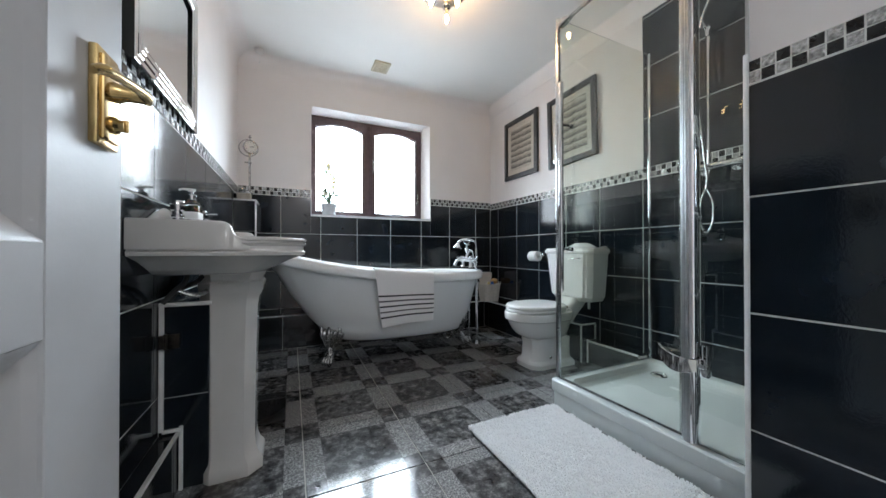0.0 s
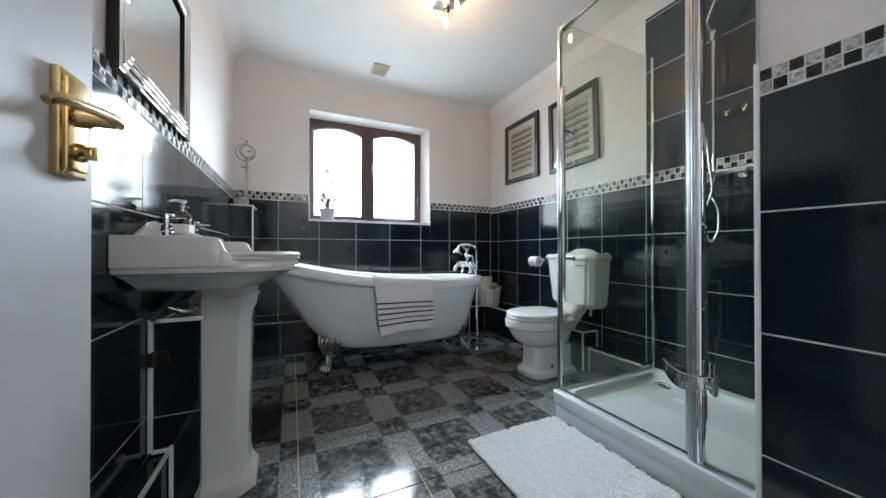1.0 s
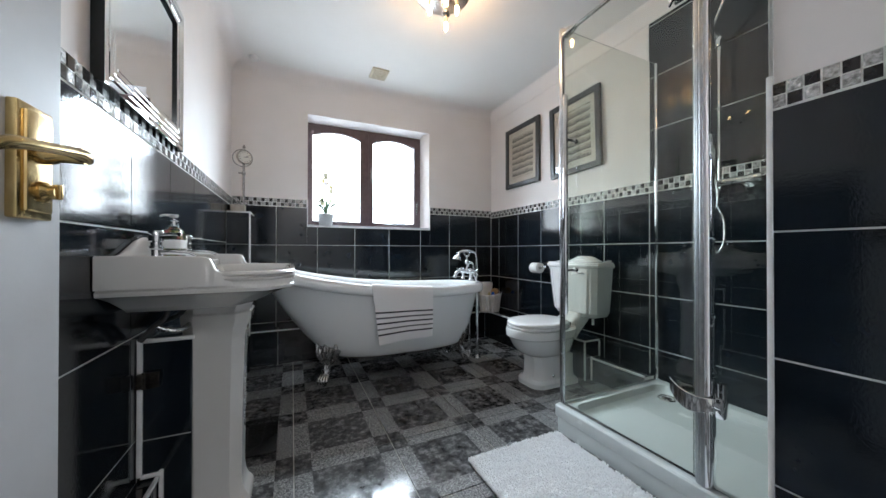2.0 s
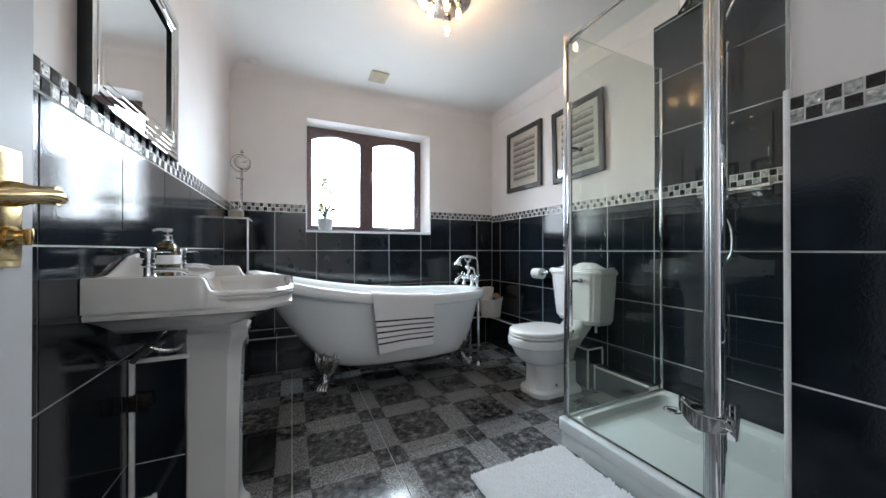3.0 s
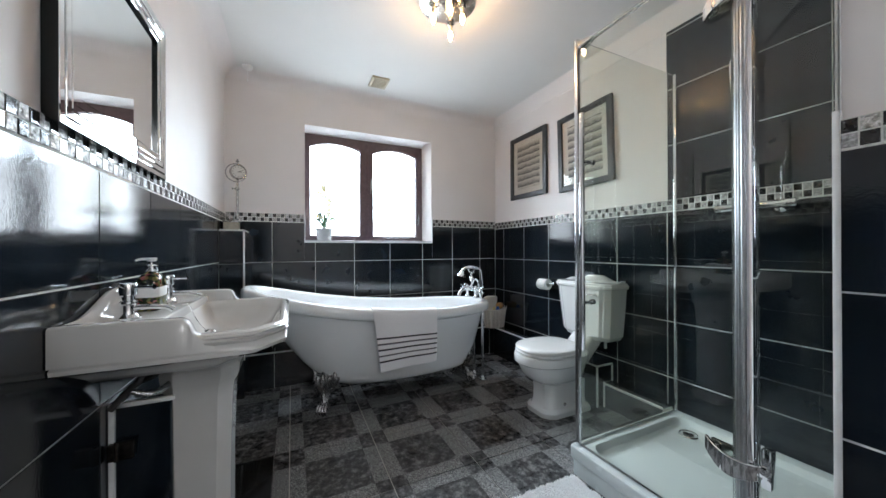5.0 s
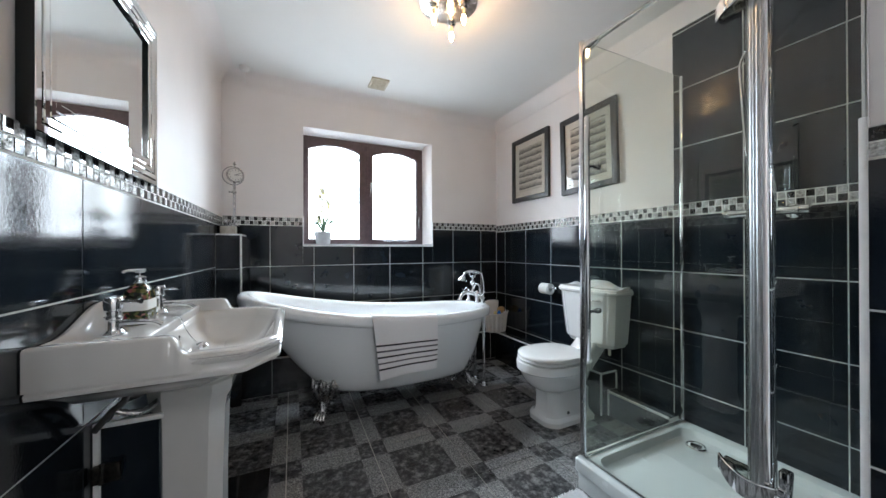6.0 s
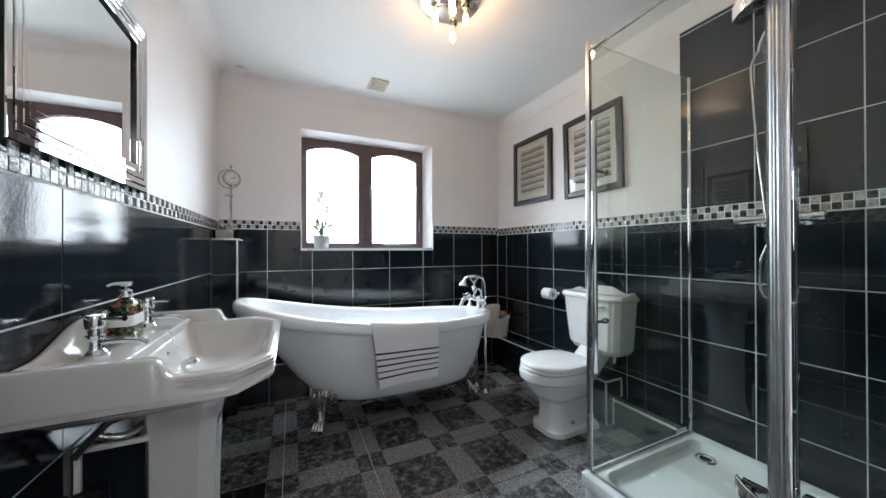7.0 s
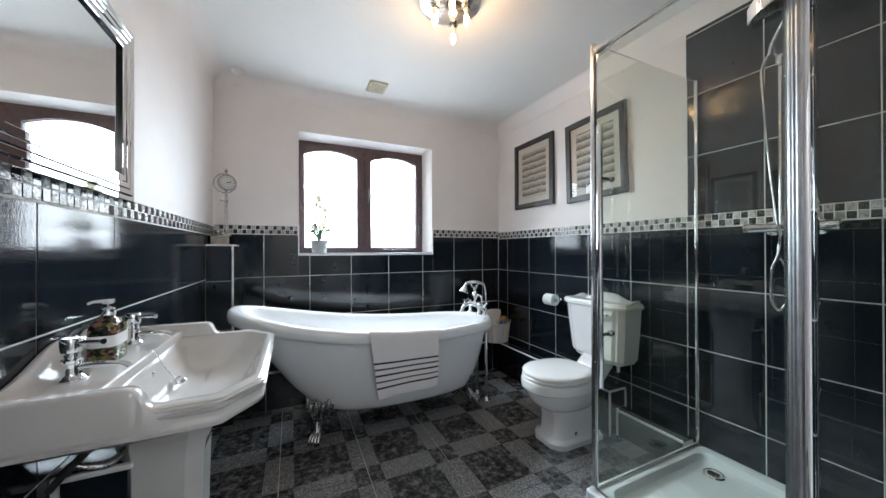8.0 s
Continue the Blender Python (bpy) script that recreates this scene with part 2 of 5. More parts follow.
bm = box(XL - BACK, -0.25, -0.13, YF, -0.1, ZC)
box(0.56, PX, -0.13, YF, -0.1, ZC, bm=bm)
box(-0.25, 0.56, -0.13, YF, 2.06, ZC, bm=bm)
wall_south = structure("wall_south", bm, PAINT, "white painted wall round the doorway")
partition = structure("wall_partition", box(PX + BACK, XR + BACK, -0.13, PY - BACK, -0.1, ZC), PAINT, "white and black tiled wall beside the shower")
bm = box(XL - 0.15, XL - 0.05, -1.6, -0.13, -0.1, ZC)
box(1.2, 1.3, -1.6, -0.13, -0.1, ZC, bm=bm)
box(XL - 0.15, 1.3, -1.7, -1.6, -0.1, ZC, bm=bm)
structure("wall_landing", bm, PAINT, "plain white landing walls outside the door")

# coving where the walls meet the ceiling
COVE = [(0, 0), (0.048, 0), (0.048, -0.005), (0.043, -0.008), (0.032, -0.026), (0.022, -0.052), (0.013, -0.086), (0.009, -0.112), (0.005, -0.116), (0.005, -0.122), (0, -0.122)]
SOFT = [(0, 0), (0.1, 0)] + [(0.1 - 0.1 * math.sin(radians(a)), -0.1 + 0.1 * math.cos(radians(a))) for a in range(10, 91, 10)]
for a, b, u in (((XL - BACK, YF, ZC), (XL - BACK, YB, ZC), (1, 0, 0)), ((XR + BACK, YB, ZC), (XR + BACK, PY, ZC), (-1, 0, 0)), ((XL, YB + BACK, ZC), (XR, YB + BACK, ZC), (0, -1, 0)), ((XR, PY - BACK, ZC), (PX, PY - BACK, ZC), (0, 1, 0)), ((PX + BACK, PY, ZC), (PX + BACK, YF, ZC), (-1, 0, 0)), ((PX, YF, ZC), (XL, YF, ZC), (0, 1, 0))):
    tagged(part("trim_coving", sweep(COVE if u[0] < 0 else SOFT, a, b, u, (0, 0, 1)), PAINT, angle=25), "white plaster coving under the ceiling", "", "", "structure")

# ---------------------------------------------------------------- boxed-in pipes along the walls
BBY, BBZ = 3.172, 0.280
BRX, BRY0 = 1.980, 1.872
BRX2, BLZ = 2.030, 0.160
LLX, LLZ = -0.335, 0.200
LTX, LTY, LTY2, LTZ = -0.247, 1.520, 1.76, 0.646
CCX, CCY, CCZ = -0.236, 3.056, 1.232


def boxing(name, x0, x1, y0, y1, z1, label):
    e = 0.0035
    ob = part(name, box(x0 + (e if x0 > XL else 0), x1 - (e if x1 < XR else 0), y0 + e, y1 - (e if y1 < YB else 0), -0.003, z1 - e), GROUT, smooth=False)
    return tagged(ob, label, "", "", "structure")


def edge_trim(parent, pts, r=0.006):
    for a, b in zip(pts, pts[1:]):
        a, b = Vector(a), Vector(b)
        lo = Vector([min(p, q) - r for p, q in zip(a, b)])
        hi = Vector([max(p, q) + r for p, q in zip(a, b)])
        part("edge_trim", box(lo.x, hi.x, lo.y, hi.y, lo.z, hi.z, 0.003, 2), TRIM, parent, "white plastic edge trim")


boxing_back = boxing("trim_boxing_back", XL, XR, BBY, YB, BBZ, "low black tiled pipe boxing with white trim under the window")
edge_trim(boxing_back, [(XL + 0.008, BBY, BBZ), (XR - 0.13, BBY, BBZ)], 0.0055)
boxing_right = boxing("trim_boxing_right", BRX, XR, BRY0, BBY, BBZ, "low black tiled pipe boxing with white trim beside the toilet")
edge_trim(boxing_right, [(BRX, BRY0, BBZ), (BRX, BBY - 0.006, BBZ)], 0.0055)
edge_trim(boxing_right, [(BRX + 0.008, BRY0, BBZ), (XR - 0.008, BRY0, BBZ)], 0.0055)
edge_trim(boxing_right, [(BRX, BRY0, 0.006), (BRX, BRY0, BBZ - 0.012)], 0.0055)
boxing_low = boxing("trim_boxing_shower", BRX2, XR, 1.47, BRY0, BLZ, "low black tiled boxing with white trim beside the shower")
edge_trim(boxing_low, [(BRX2, 1.475, BLZ), (BRX2, BRY0 - 0.03, BLZ)])
edge_trim(boxing_low, [(BRX2, BRY0 - 0.016, 0.006), (BRX2, BRY0 - 0.016, BLZ + 0.006)])
edge_trim(boxing_right, [(XR - 0.012, BRY0 - 0.008, BLZ + 0.008), (XR - 0.012, BRY0 - 0.008, BBZ - 0.012)], 0.005)
boxing_left = boxing("trim_boxing_left", XL, LLX, YF, LTY, LLZ, "low black tiled pipe boxing with white trim beside the door")
edge_trim(boxing_left, [(LLX, YF + 0.01, LLZ), (LLX, LTY - 0.01, LLZ)])
boxing_basin = boxing("trim_boxing_basin", XL, LTX, LTY, LTY2, LTZ, "black tiled pipe boxing with white trim under the washbasin")
edge_trim(boxing_basin, [(XL + 0.008, LTY, LTZ), (LTX, LTY, LTZ)], 0.007)
edge_trim(boxing_basin, [(XL + 0.009, LTY - 0.001, LLZ + 0.02), (XL + 0.009, LTY - 0.001, LTZ - 0.01)], 0.007)
edge_trim(boxing_basin, [(XL + 0.018, LTY - 0.002, LLZ + 0.012), (LLX + 0.004, LTY - 0.002, LLZ + 0.012)], 0.006)
edge_trim(boxing_basin, [(LLX + 0.009, LTY - 0.001, 0.006), (LLX + 0.009, LTY - 0.001, LLZ + 0.018)], 0.006)
bm = box(XL + 0.006, XL + 0.022, LTY - 0.026, LTY - 0.009, 0.50, 0.545, 0.002)
box(XL + 0.03, XL + 0.062, LTY - 0.02, LTY - 0.007, 0.498, 0.547, 0.002, bm=bm)
tube([(XL + 0.024, LTY - 0.017, 0.496), (XL + 0.024, LTY - 0.017, 0.549)], 0.006, bm=bm)
part("hinge", bm, surface("tarnished_dark_hinge", (0.03, 0.027, 0.024), (0.09, 0.08, 0.07), 80, (0.3, 0.5), metal=1.0), boxing_basin, "dark tarnished metal hinge")
corner_column = boxing("trim_corner_column", XL, CCX, CCY, YB, CCZ, "black tiled corner column with white trimmed edges")
edge_trim(corner_column, [(XL + 0.008, CCY, CCZ), (CCX, CCY, CCZ), (CCX, YB - 0.01, CCZ)])
edge_trim(corner_column, [(CCX, CCY, BBZ + 0.01), (CCX, CCY, CCZ - 0.008)])

# white trims: partition corner, top of the shower tiles, window edge
edge_trim(partition, [(PX + 0.004, PY - 0.004, 0.002), (PX + 0.004, PY - 0.004, MOS1 + 0.004)], 0.0068)
part("corner_bead", box(PX + 0.004, PX + 0.010, PY - 0.010, PY - 0.004, MOS1 + 0.010, ZC - 0.09, 0.002), TRIM, partition)
edge_trim(wall_north, [(WX0 - 0.002, YB - 0.001, MOS1 + 0.006), (WX0 - 0.002, YB - 0.001, WZ0 - 0.003), (WX1 + 0.002, YB - 0.001, WZ0 - 0.003), (WX1 + 0.002, YB - 0.001, MOS1 + 0.006)], 0.0045)

# ---------------------------------------------------------------- window
FY0 = 3.440
window = thing("window_1", "dark-stained timber casement window with two arched panes", "window", kind="structure")
part("window_sill", box(WX0 + 0.001, WX1 - 0.001, YB - 0.002, FY0 + 0.02, WZ0 - 0.001, WZ0 + 0.012, 0.004), GLOSSW, window, "white painted sill")


def arched_sash(x0, x1, z0, z1, rise, gx0, gx1, gz0, gz1, y0, y1):
    """A casement: a slab with an arched opening, front and back faces joined by rims."""
    n = 24
    inner = [(gx0, gz0), (gx1, gz0)] + [(gx1 + (gx0 - gx1) * k / n, gz1 - rise + rise * (1.0 - (2.0 * k / n - 1.0) ** 2)) for k in range(n + 1)]
    bm = bmesh.new()
    outer = []
    for x, z in inner:
        if z <= gz0 + 1e-6:
            outer.append((x0 if x < (gx0 + gx1) / 2 else x1, z0))
        else:
            t = (x - gx0) / (gx1 - gx0)
            outer.append((x0 + (x1 - x0) * t, z1))
    rows = []
    for prof, y in ((outer, y1), (outer, y0), (inner, y0), ([(x + (0.006 if x < (gx0 + gx1) / 2 else -0.006), z + (0.006 if z < (gz0 + gz1) / 2 else -0.006)) for x, z in inner], y0 + 0.016), (inner, y1)):
        rows.append([(x, y, z) for x, z in prof])
    return loft(rows + [rows[0]], False, False)


zf0, zf1 = WZ0 + 0.012, 2.134
FX1 = 1.307    # the frame ends short of the opening: the plaster is splayed
bm = box(WX0, WX0 + 0.020, FY0, FY0 + 0.07, zf0, zf1, 0.003)
box(FX1 - 0.040, FX1, FY0, FY0 + 0.07, zf0, zf1, 0.003, bm=bm)
box(WX0 + 0.020, FX1 - 0.040, FY0, FY0 + 0.07, zf1 - 0.030, zf1, 0.003, bm=bm)
box(WX0 + 0.020, FX1 - 0.040, FY0, FY0 + 0.07, zf0, zf0 + 0.022, 0.003, bm=bm)
xm = 0.735
box(xm - 0.023, xm + 0.023, FY0, FY0 + 0.07, zf0 + 0.022, zf1 - 0.030, 0.003, bm=bm)
part("window_frame", bm, WOOD, window)
# splayed plaster at the side and the head of the opening
bm = loft([[(WX1, YB + BACK, z), (WX1, FY0 + 0.07, z), (FX1, FY0 + 0.07, z), (FX1, FY0, z)] for z in (WZ0, WZ1)])
loft([[(x, YB + BACK, WZ1), (x, FY0 + 0.07, WZ1), (x, FY0 + 0.07, zf1), (x, FY0, zf1)] for x in (WX0, FX1)], bm=bm)
part("reveal", bm, PAINT, wall_north, smooth=False)
for x0, x1, g0, g1 in ((WX0 + 0.014, xm - 0.017, 0.228, 0.675), (xm + 0.017, FX1 - 0.034, 0.797, 1.240)):
    s = part("sash", arched_sash(x0, x1, zf0 + 0.016, zf1 - 0.024, 0.046, g0, g1, zf0 + 0.044, 2.071, FY0 - 0.006, FY0 + 0.045), WOOD, window)
    pane = part("pane", box(g0 - 0.008, g1 + 0.008, FY0 + 0.026, FY0 + 0.030, zf0 + 0.036, 2.079), PANE, s, "clear glass pane")
    pane.visible_shadow = False
bm = box(xm + 0.032, xm + 0.044, FY0 - 0.02, FY0 - 0.006, 1.62, 1.74, 0.003)
tube([(xm + 0.038, FY0 - 0.022, 1.66), (xm + 0.038, FY0 - 0.032, 1.66), (xm + 0.038, FY0 - 0.034, 1.76)], 0.005, bm=bm)
part("window_catch", bm, PEWTER, window)
bm = tube([(0.90, FY0 - 0.014, zf0 + 0.030), (1.16, FY0 - 0.014, zf0 + 0.030)], 0.005)
tube([(0.92, FY0 - 0.008, zf0 + 0.028), (0.92, FY0 - 0.014, zf0 + 0.046)], 0.004, bm=bm)
part("window_stay", bm, PEWTER, window)
part("window_catch", box(FX1 - 0.050, FX1 - 0.040, FY0 - 0.024, FY0 - 0.002, 1.33, 1.45, 0.003), PEWTER, window)
# reveal: outer wall leaf beyond the frame
structure("backdrop", box(-3.5, 5.0, 7.0, 7.02, -2, 6), glow("bright_overcast_sky", (0.95, 0.98, 1.0), 3.0), "bright overcast sky outside the window")

# ---------------------------------------------------------------- ceiling lamp
LX, LY = 0.885, 1.945
lamp = thing("ceiling_lamp", "chrome ceiling lamp with lit candle bulbs under a round plate", "ceiling lamp", at=(LX, LY, ZC))
part("plate", lathe([(0.0, 0), (0.150, 0), (0.160, -0.008), (0.163, -0.02), (0.158, -0.03), (0.12, -0.045), (0.06, -0.053), (0.0, -0.055)], 48), PLATE, lamp)
for bx, by in ((0.072, 0.112), (-0.045, -0.110), (-0.080, 0.021), (0.069, -0.047)):
    m = Matrix.Translation((bx, by, 0))
    s = part("bulb_holder", lathe([(0.027, -0.042), (0.027, -0.052), (0.022, -0.057), (0.0125, -0.058), (0.0120, -0.064), (0.010, -0.065)], 20, m), CHROME, lamp)
    part("bulb", lathe([(0.0095, -0.099), (0.0105, -0.104), (0.0125, -0.114), (0.0128, -0.122), (0.0112, -0.135), (0.007, -0.147), (0.003, -0.153), (0.0, -0.155)], 16, m), BULB, s, "glowing candle bulb")
    part("candle_sleeve", lathe([(0.0100, -0.063), (0.0106, -0.066), (0.0104, -0.097), (0.0098, -0.100)], 16, m), SLEEVE, s, "cream candle sleeve")

# ---------------------------------------------------------------- ceiling vent, pull cord
vent = thing("ceiling_vent", "aged cream square ceiling vent", "vent", at=(0.752, 3.005, ZC))
bm = box(-0.072, 0.072, -0.085, 0.085, -0.016, 0, 0.004)
part("frame", bm, BEIGE, vent)
for k in range(6):
    part("slat", box(-0.055, 0.055, -0.066 + 0.024 * k, -0.052 + 0.024 * k, -0.022, -0.015, 0.002), BEIGE, vent)
cord = thing("pull_cord_switch", "white round ceiling pull switch with short cord", "switch", at=(-0.225, 3.19, ZC))
part("switch_body", lathe([(0.0, 0), (0.038, 0), (0.038, -0.010), (0.031, -0.024), (0.016, -0.032), (0, -0.034)], 28), TRIM, cord)
bm = tube([(0, 0, -0.033), (0.001, 0, -0.10)], 0.0012, 6)
part("cord", bm, TRIM, cord)
part("toggle", lathe([(0.0, -0.098), (0.003, -0.1), (0.006, -0.115), (0.0, -0.12)], 12), TRIM, cord)

# ---------------------------------------------------------------- the open door
door = thing("door_1", "open white panelled door with brass lever handle", "door", kind="structure")
DX0, DX1, DY0, DY1 = -0.257, -0.215, 0.004, 0.760


def panelled_leaf():
    bm = bmesh.new()
    ps = [(0.105, 0.335), (0.428, 0.592)]
    zs = [(0.24, 0.738), (0.842, 1.50), (1.62, 1.86)]
    box(DX0, DX1, DY0, ps[0][0], 0.008, 1.99, 0.0015, 1, bm)
    box(DX0, DX1, ps[0][1], ps[1][0], 0.008, 1.99, 0.0015, 1, bm)
    box(DX0, DX1, ps[1][1], DY1, 0.008, 1.99, 0.0015, 1, bm)
    for a, b in ps:
        last = 0.008
        for z0, z1 in zs + [(1.99, None)]:
            box(DX0 + 0.001, DX1 - 0.0005, a, b, last, z0, 0.0012, 1, bm)
            last = z1
    return bm, ps, zs


bm, ps, zs = panelled_leaf()
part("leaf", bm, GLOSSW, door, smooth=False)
for a, b in ps:
    for z0, z1 in zs:
        rings = []
        for inset, x in ((0.0, DX1 - 0.001), (0.004, DX1 - 0.003), (0.014, DX1 - 0.010), (0.030, DX1 - 0.019), (0.044, DX1 - 0.024), (0.048, DX1 - 0.022)):
            rings.append([(x, a + inset, z0 + inset), (x, b - inset, z0 + inset), (x, b - inset, z1 - inset), (x, a + inset, z1 - inset)])
        bm = loft(rings, False, True)
        box(DX0 + 0.008, DX0 + 0.014, a, b, z0, z1, bm=bm)
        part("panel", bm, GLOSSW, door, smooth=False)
handle = part("door_handle", box(DX1, DX1 + 0.010, 0.667, 0.724, 0.972, 1.100, 0.003, 2), BRASS, door, "polished brass lever handle")
part("handle_plate", box(DX1 + 0.009, DX1 + 0.014, 0.674, 0.717, 0.980, 1.092, 0.004, 2), BRASS, handle)
bm = lathe([(0.0, 0.0), (0.014, 0.0), (0.013, 0.008), (0.010, 0.014), (0.010, 0.036)], 18, pose(DX1 + 0.013, 0.700, 1.050, 0, 90, 0))
tube([(DX1 + 0.046, 0.712, 1.047), (DX1 + 0.049, 0.695, 1.049), (DX1 + 0.050, 0.668, 1.047), (DX1 + 0.05, 0.625, 1.040), (DX1 + 0.047, 0.590, 1.034), (DX1 + 0.043, 0.575, 1.026)], [0.0055, 0.0080, 0.0060, 0.0052, 0.0066, 0.0045], 14, bm, 6)
part("lever", bm, BRASS, handle)
bm = lathe([(0.0, 0.0), (0.012, 0.0), (0.012, 0.004), (0.008, 0.008), (0.008, 0.014)], 18, pose(DX1 + 0.013, 0.698, 1.004, 0, 90, 0))
box(DX1 + 0.022, DX1 + 0.030, 0.697, 0.703, 0.996, 1.014, 0.002, bm=bm)
part("thumb_turn", bm, BRASS, handle)
bm = box(-0.262, -0.25, -0.14, YF + 0.012, 0, 2.06, 0.002)
box(0.56, 0.575, -0.14, YF + 0.012, 0, 2.06, 0.002, bm=bm)
box(-0.262, 0.575, -0.14, YF + 0.012, 2.03, 2.06, 0.002, bm=bm)
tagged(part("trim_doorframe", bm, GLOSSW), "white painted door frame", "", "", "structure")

# ---------------------------------------------------------------- shower
TX0, TY1, TZ = 1.305, 1.468, 0.142
tray = thing("shower_tray", "white shower tray on a raised white plinth", "shower tray")
bm = box(TX0 + 0.012, XR - 0.001, PY + 0.001, TY1 - 0.012, 0.0, 0.078, 0.004)
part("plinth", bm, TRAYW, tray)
rings = []
x0, x1, y0, y1 = TX0, XR - 0.001, PY + 0.001, TY1
for inset, z in ((0.02, 0.079), (0.002, 0.081), (0.0, 0.086), (0.0, 0.135), (0.006, 0.142), (0.055, 0.143), (0.064, 0.140), (0.07, 0.130), (0.080, 0.113), (0.095, 0.105), (0.115, 0.103), (0.14, 0.1025)):
    rings.append(round_ring(x0 + inset, x1 - inset, y0 + inset, y1 - inset, z, 0.012 + inset * 0.75))
rings.append([(1.985 + (p[0] - 1.985) * 0.10, 1.306 + (p[1] - 1.306) * 0.10, 0.1) for p in rings[-1]])
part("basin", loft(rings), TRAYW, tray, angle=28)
drain = part("drain", lathe([(0.0, 0.0), (0.046, 0.0), (0.046, 0.003), (0.040, 0.008), (0.036, 0.007), (0.033, 0.002), (0.026, 0.002), (0.024, 0.009), (0.0, 0.011)], 32, pose(1.985, 1.306, 0.0995)), CHROME, tray, "chrome drain cover")

encl = thing("shower_enclosure", "frameless glass shower enclosure with chrome posts", "shower enclosure")
GX, GYS, GT = 1.335, 1.438, 2.095
part("corner_post", box(GX - 0.011, GX + 0.011, GYS - 0.010, GYS + 0.012, TZ + 0.002, GT, 0.004), SATIN, encl, "satin aluminium corner post")
side = part("side_panel", box(GX + 0.012, XR - 0.022, GYS - 0.003, GYS + 0.003, TZ + 0.004, GT, 0.0012, 1), GLASS, encl, "clear glass side panel")
part("wall_profile", box(XR - 0.026, XR - 0.0005, GYS - 0.010, GYS + 0.010, TZ + 0.002, GT + 0.005, 0.003), CHROME, encl)
HY = 0.796
gdoor = part("glass_door", box(GX - 0.003, GX + 0.003, HY + 0.030, GYS - 0.014, TZ + 0.014, GT - 0.03, 0.0012, 1), GLASS, encl, "clear glass hinged door")
fixed = part("fixed_panel", box(GX - 0.003, GX + 0.003, PY + 0.016, HY - 0.018, TZ + 0.004, GT - 0.005, 0.0012, 1), GLASS, encl, "clear glass fixed panel")
for g in (side, gdoor, fixed):
    g.visible_shadow = False
part("wall_profile", box(GX - 0.012, GX + 0.012, PY + 0.0005, PY + 0.024, TZ + 0.002, GT, 0.003), CHROME, encl)
# hinge post: a fluted half-round column
prof = []
for k in range(49):
    a = math.pi * k / 48
    prof.append((GX - 0.0215 * math.sin(a), HY - 0.026 * math.cos(a)))
prof += [(GX + 0.012, HY + 0.026), (GX + 0.016, HY + 0.012), (GX + 0.012, HY - 0.004), (GX + 0.016, HY - 0.016), (GX + 0.012, HY - 0.026)]
post = part("hinge_post", loft([[(x, y, z) for x, y in prof] for z in (TZ + 0.002, GT + 0.05)]), CHROME, encl, "polished chrome hinge post", angle=30)
chan = []
for k in range(37):
    a = math.pi * (0.40 + 0.56 * k / 36)
    r = 1.03 + 0.10 * (0.5 + 0.5 * math.cos(2 * math.pi * k / 7.2))
    chan.append((GX - 0.0225 * r * math.sin(a), HY - 0.0262 * (1.0 + (r - 1.0) * 0.6) * math.cos(a)))
chan += [(GX - 0.010 * math.sin(math.pi * q), HY - 0.012 * math.cos(math.pi * q)) for q in (0.96, 0.68, 0.40)]
part("post_channel", loft([[(x, y, z) for x, y in chan] for z in (TZ + 0.003, GT + 0.048)]), GREYALU, post, "fluted grey aluminium channel", angle=30)
part("glass_seal", box(GX - 0.005, GX + 0.005, HY + 0.0265, HY + 0.036, TZ + 0.014, GT - 0.03, 0.002), glass_mat("clear_plastic_seal", (0.9, 0.92, 0.92), 0.25), encl)
part("bottom_rail", box(GX - 0.006, GX + 0.006, HY + 0.03, GYS - 0.012, TZ + 0.001, TZ + 0.010, 0.002), SATIN, encl)
part("bottom_rail", box(GX + 0.012, XR - 0.026, GYS - 0.006, GYS + 0.006, TZ + 0.001, TZ + 0.010, 0.002), SATIN, encl)
# top brace bar with its elbow at the corner
bm = tube([(GX + 0.012, GYS - 0.05, 2.062), (GX + 0.012, PY + 0.002, 2.062)], 0.0085, 16)
part("brace_bar", bm, CHROME, encl)
bm = lathe([(0.016, 0), (0.024, 0.008), (0.0235, 0.036), (0.016, 0.064), (0.0105, 0.082)], 18, pose(GX + 0.012, GYS - 0.006, 2.062, 90, 0, 0))
box(GX - 0.008, GX + 0.016, GYS - 0.024, GYS + 0.002, 2.046, 2.08, 0.004, bm=bm)
part("brace_clamp", bm, PLATE, encl)
# long pull handle, its two fixings through the glass
HX, HYY = GX - 0.048, 1.372
ph = part("pull_handle", tube([(HX, HYY, 0.622), (HX, HYY, 0.628), (HX, HYY, 1.704), (HX, HYY, 1.71)], [0.008, 0.0125, 0.0125, 0.008], 18), CHROME, encl, "long tubular chrome pull handle")
for z in (0.84, 1.49):
    part("standoff", tube([(HX, HYY, z), (GX + 0.012, HYY, z), (GX + 0.012, HYY, z), (GX + 0.03, HYY, z)], [0.007, 0.007, 0.0125, 0.0115], 16), CHROME, ph)
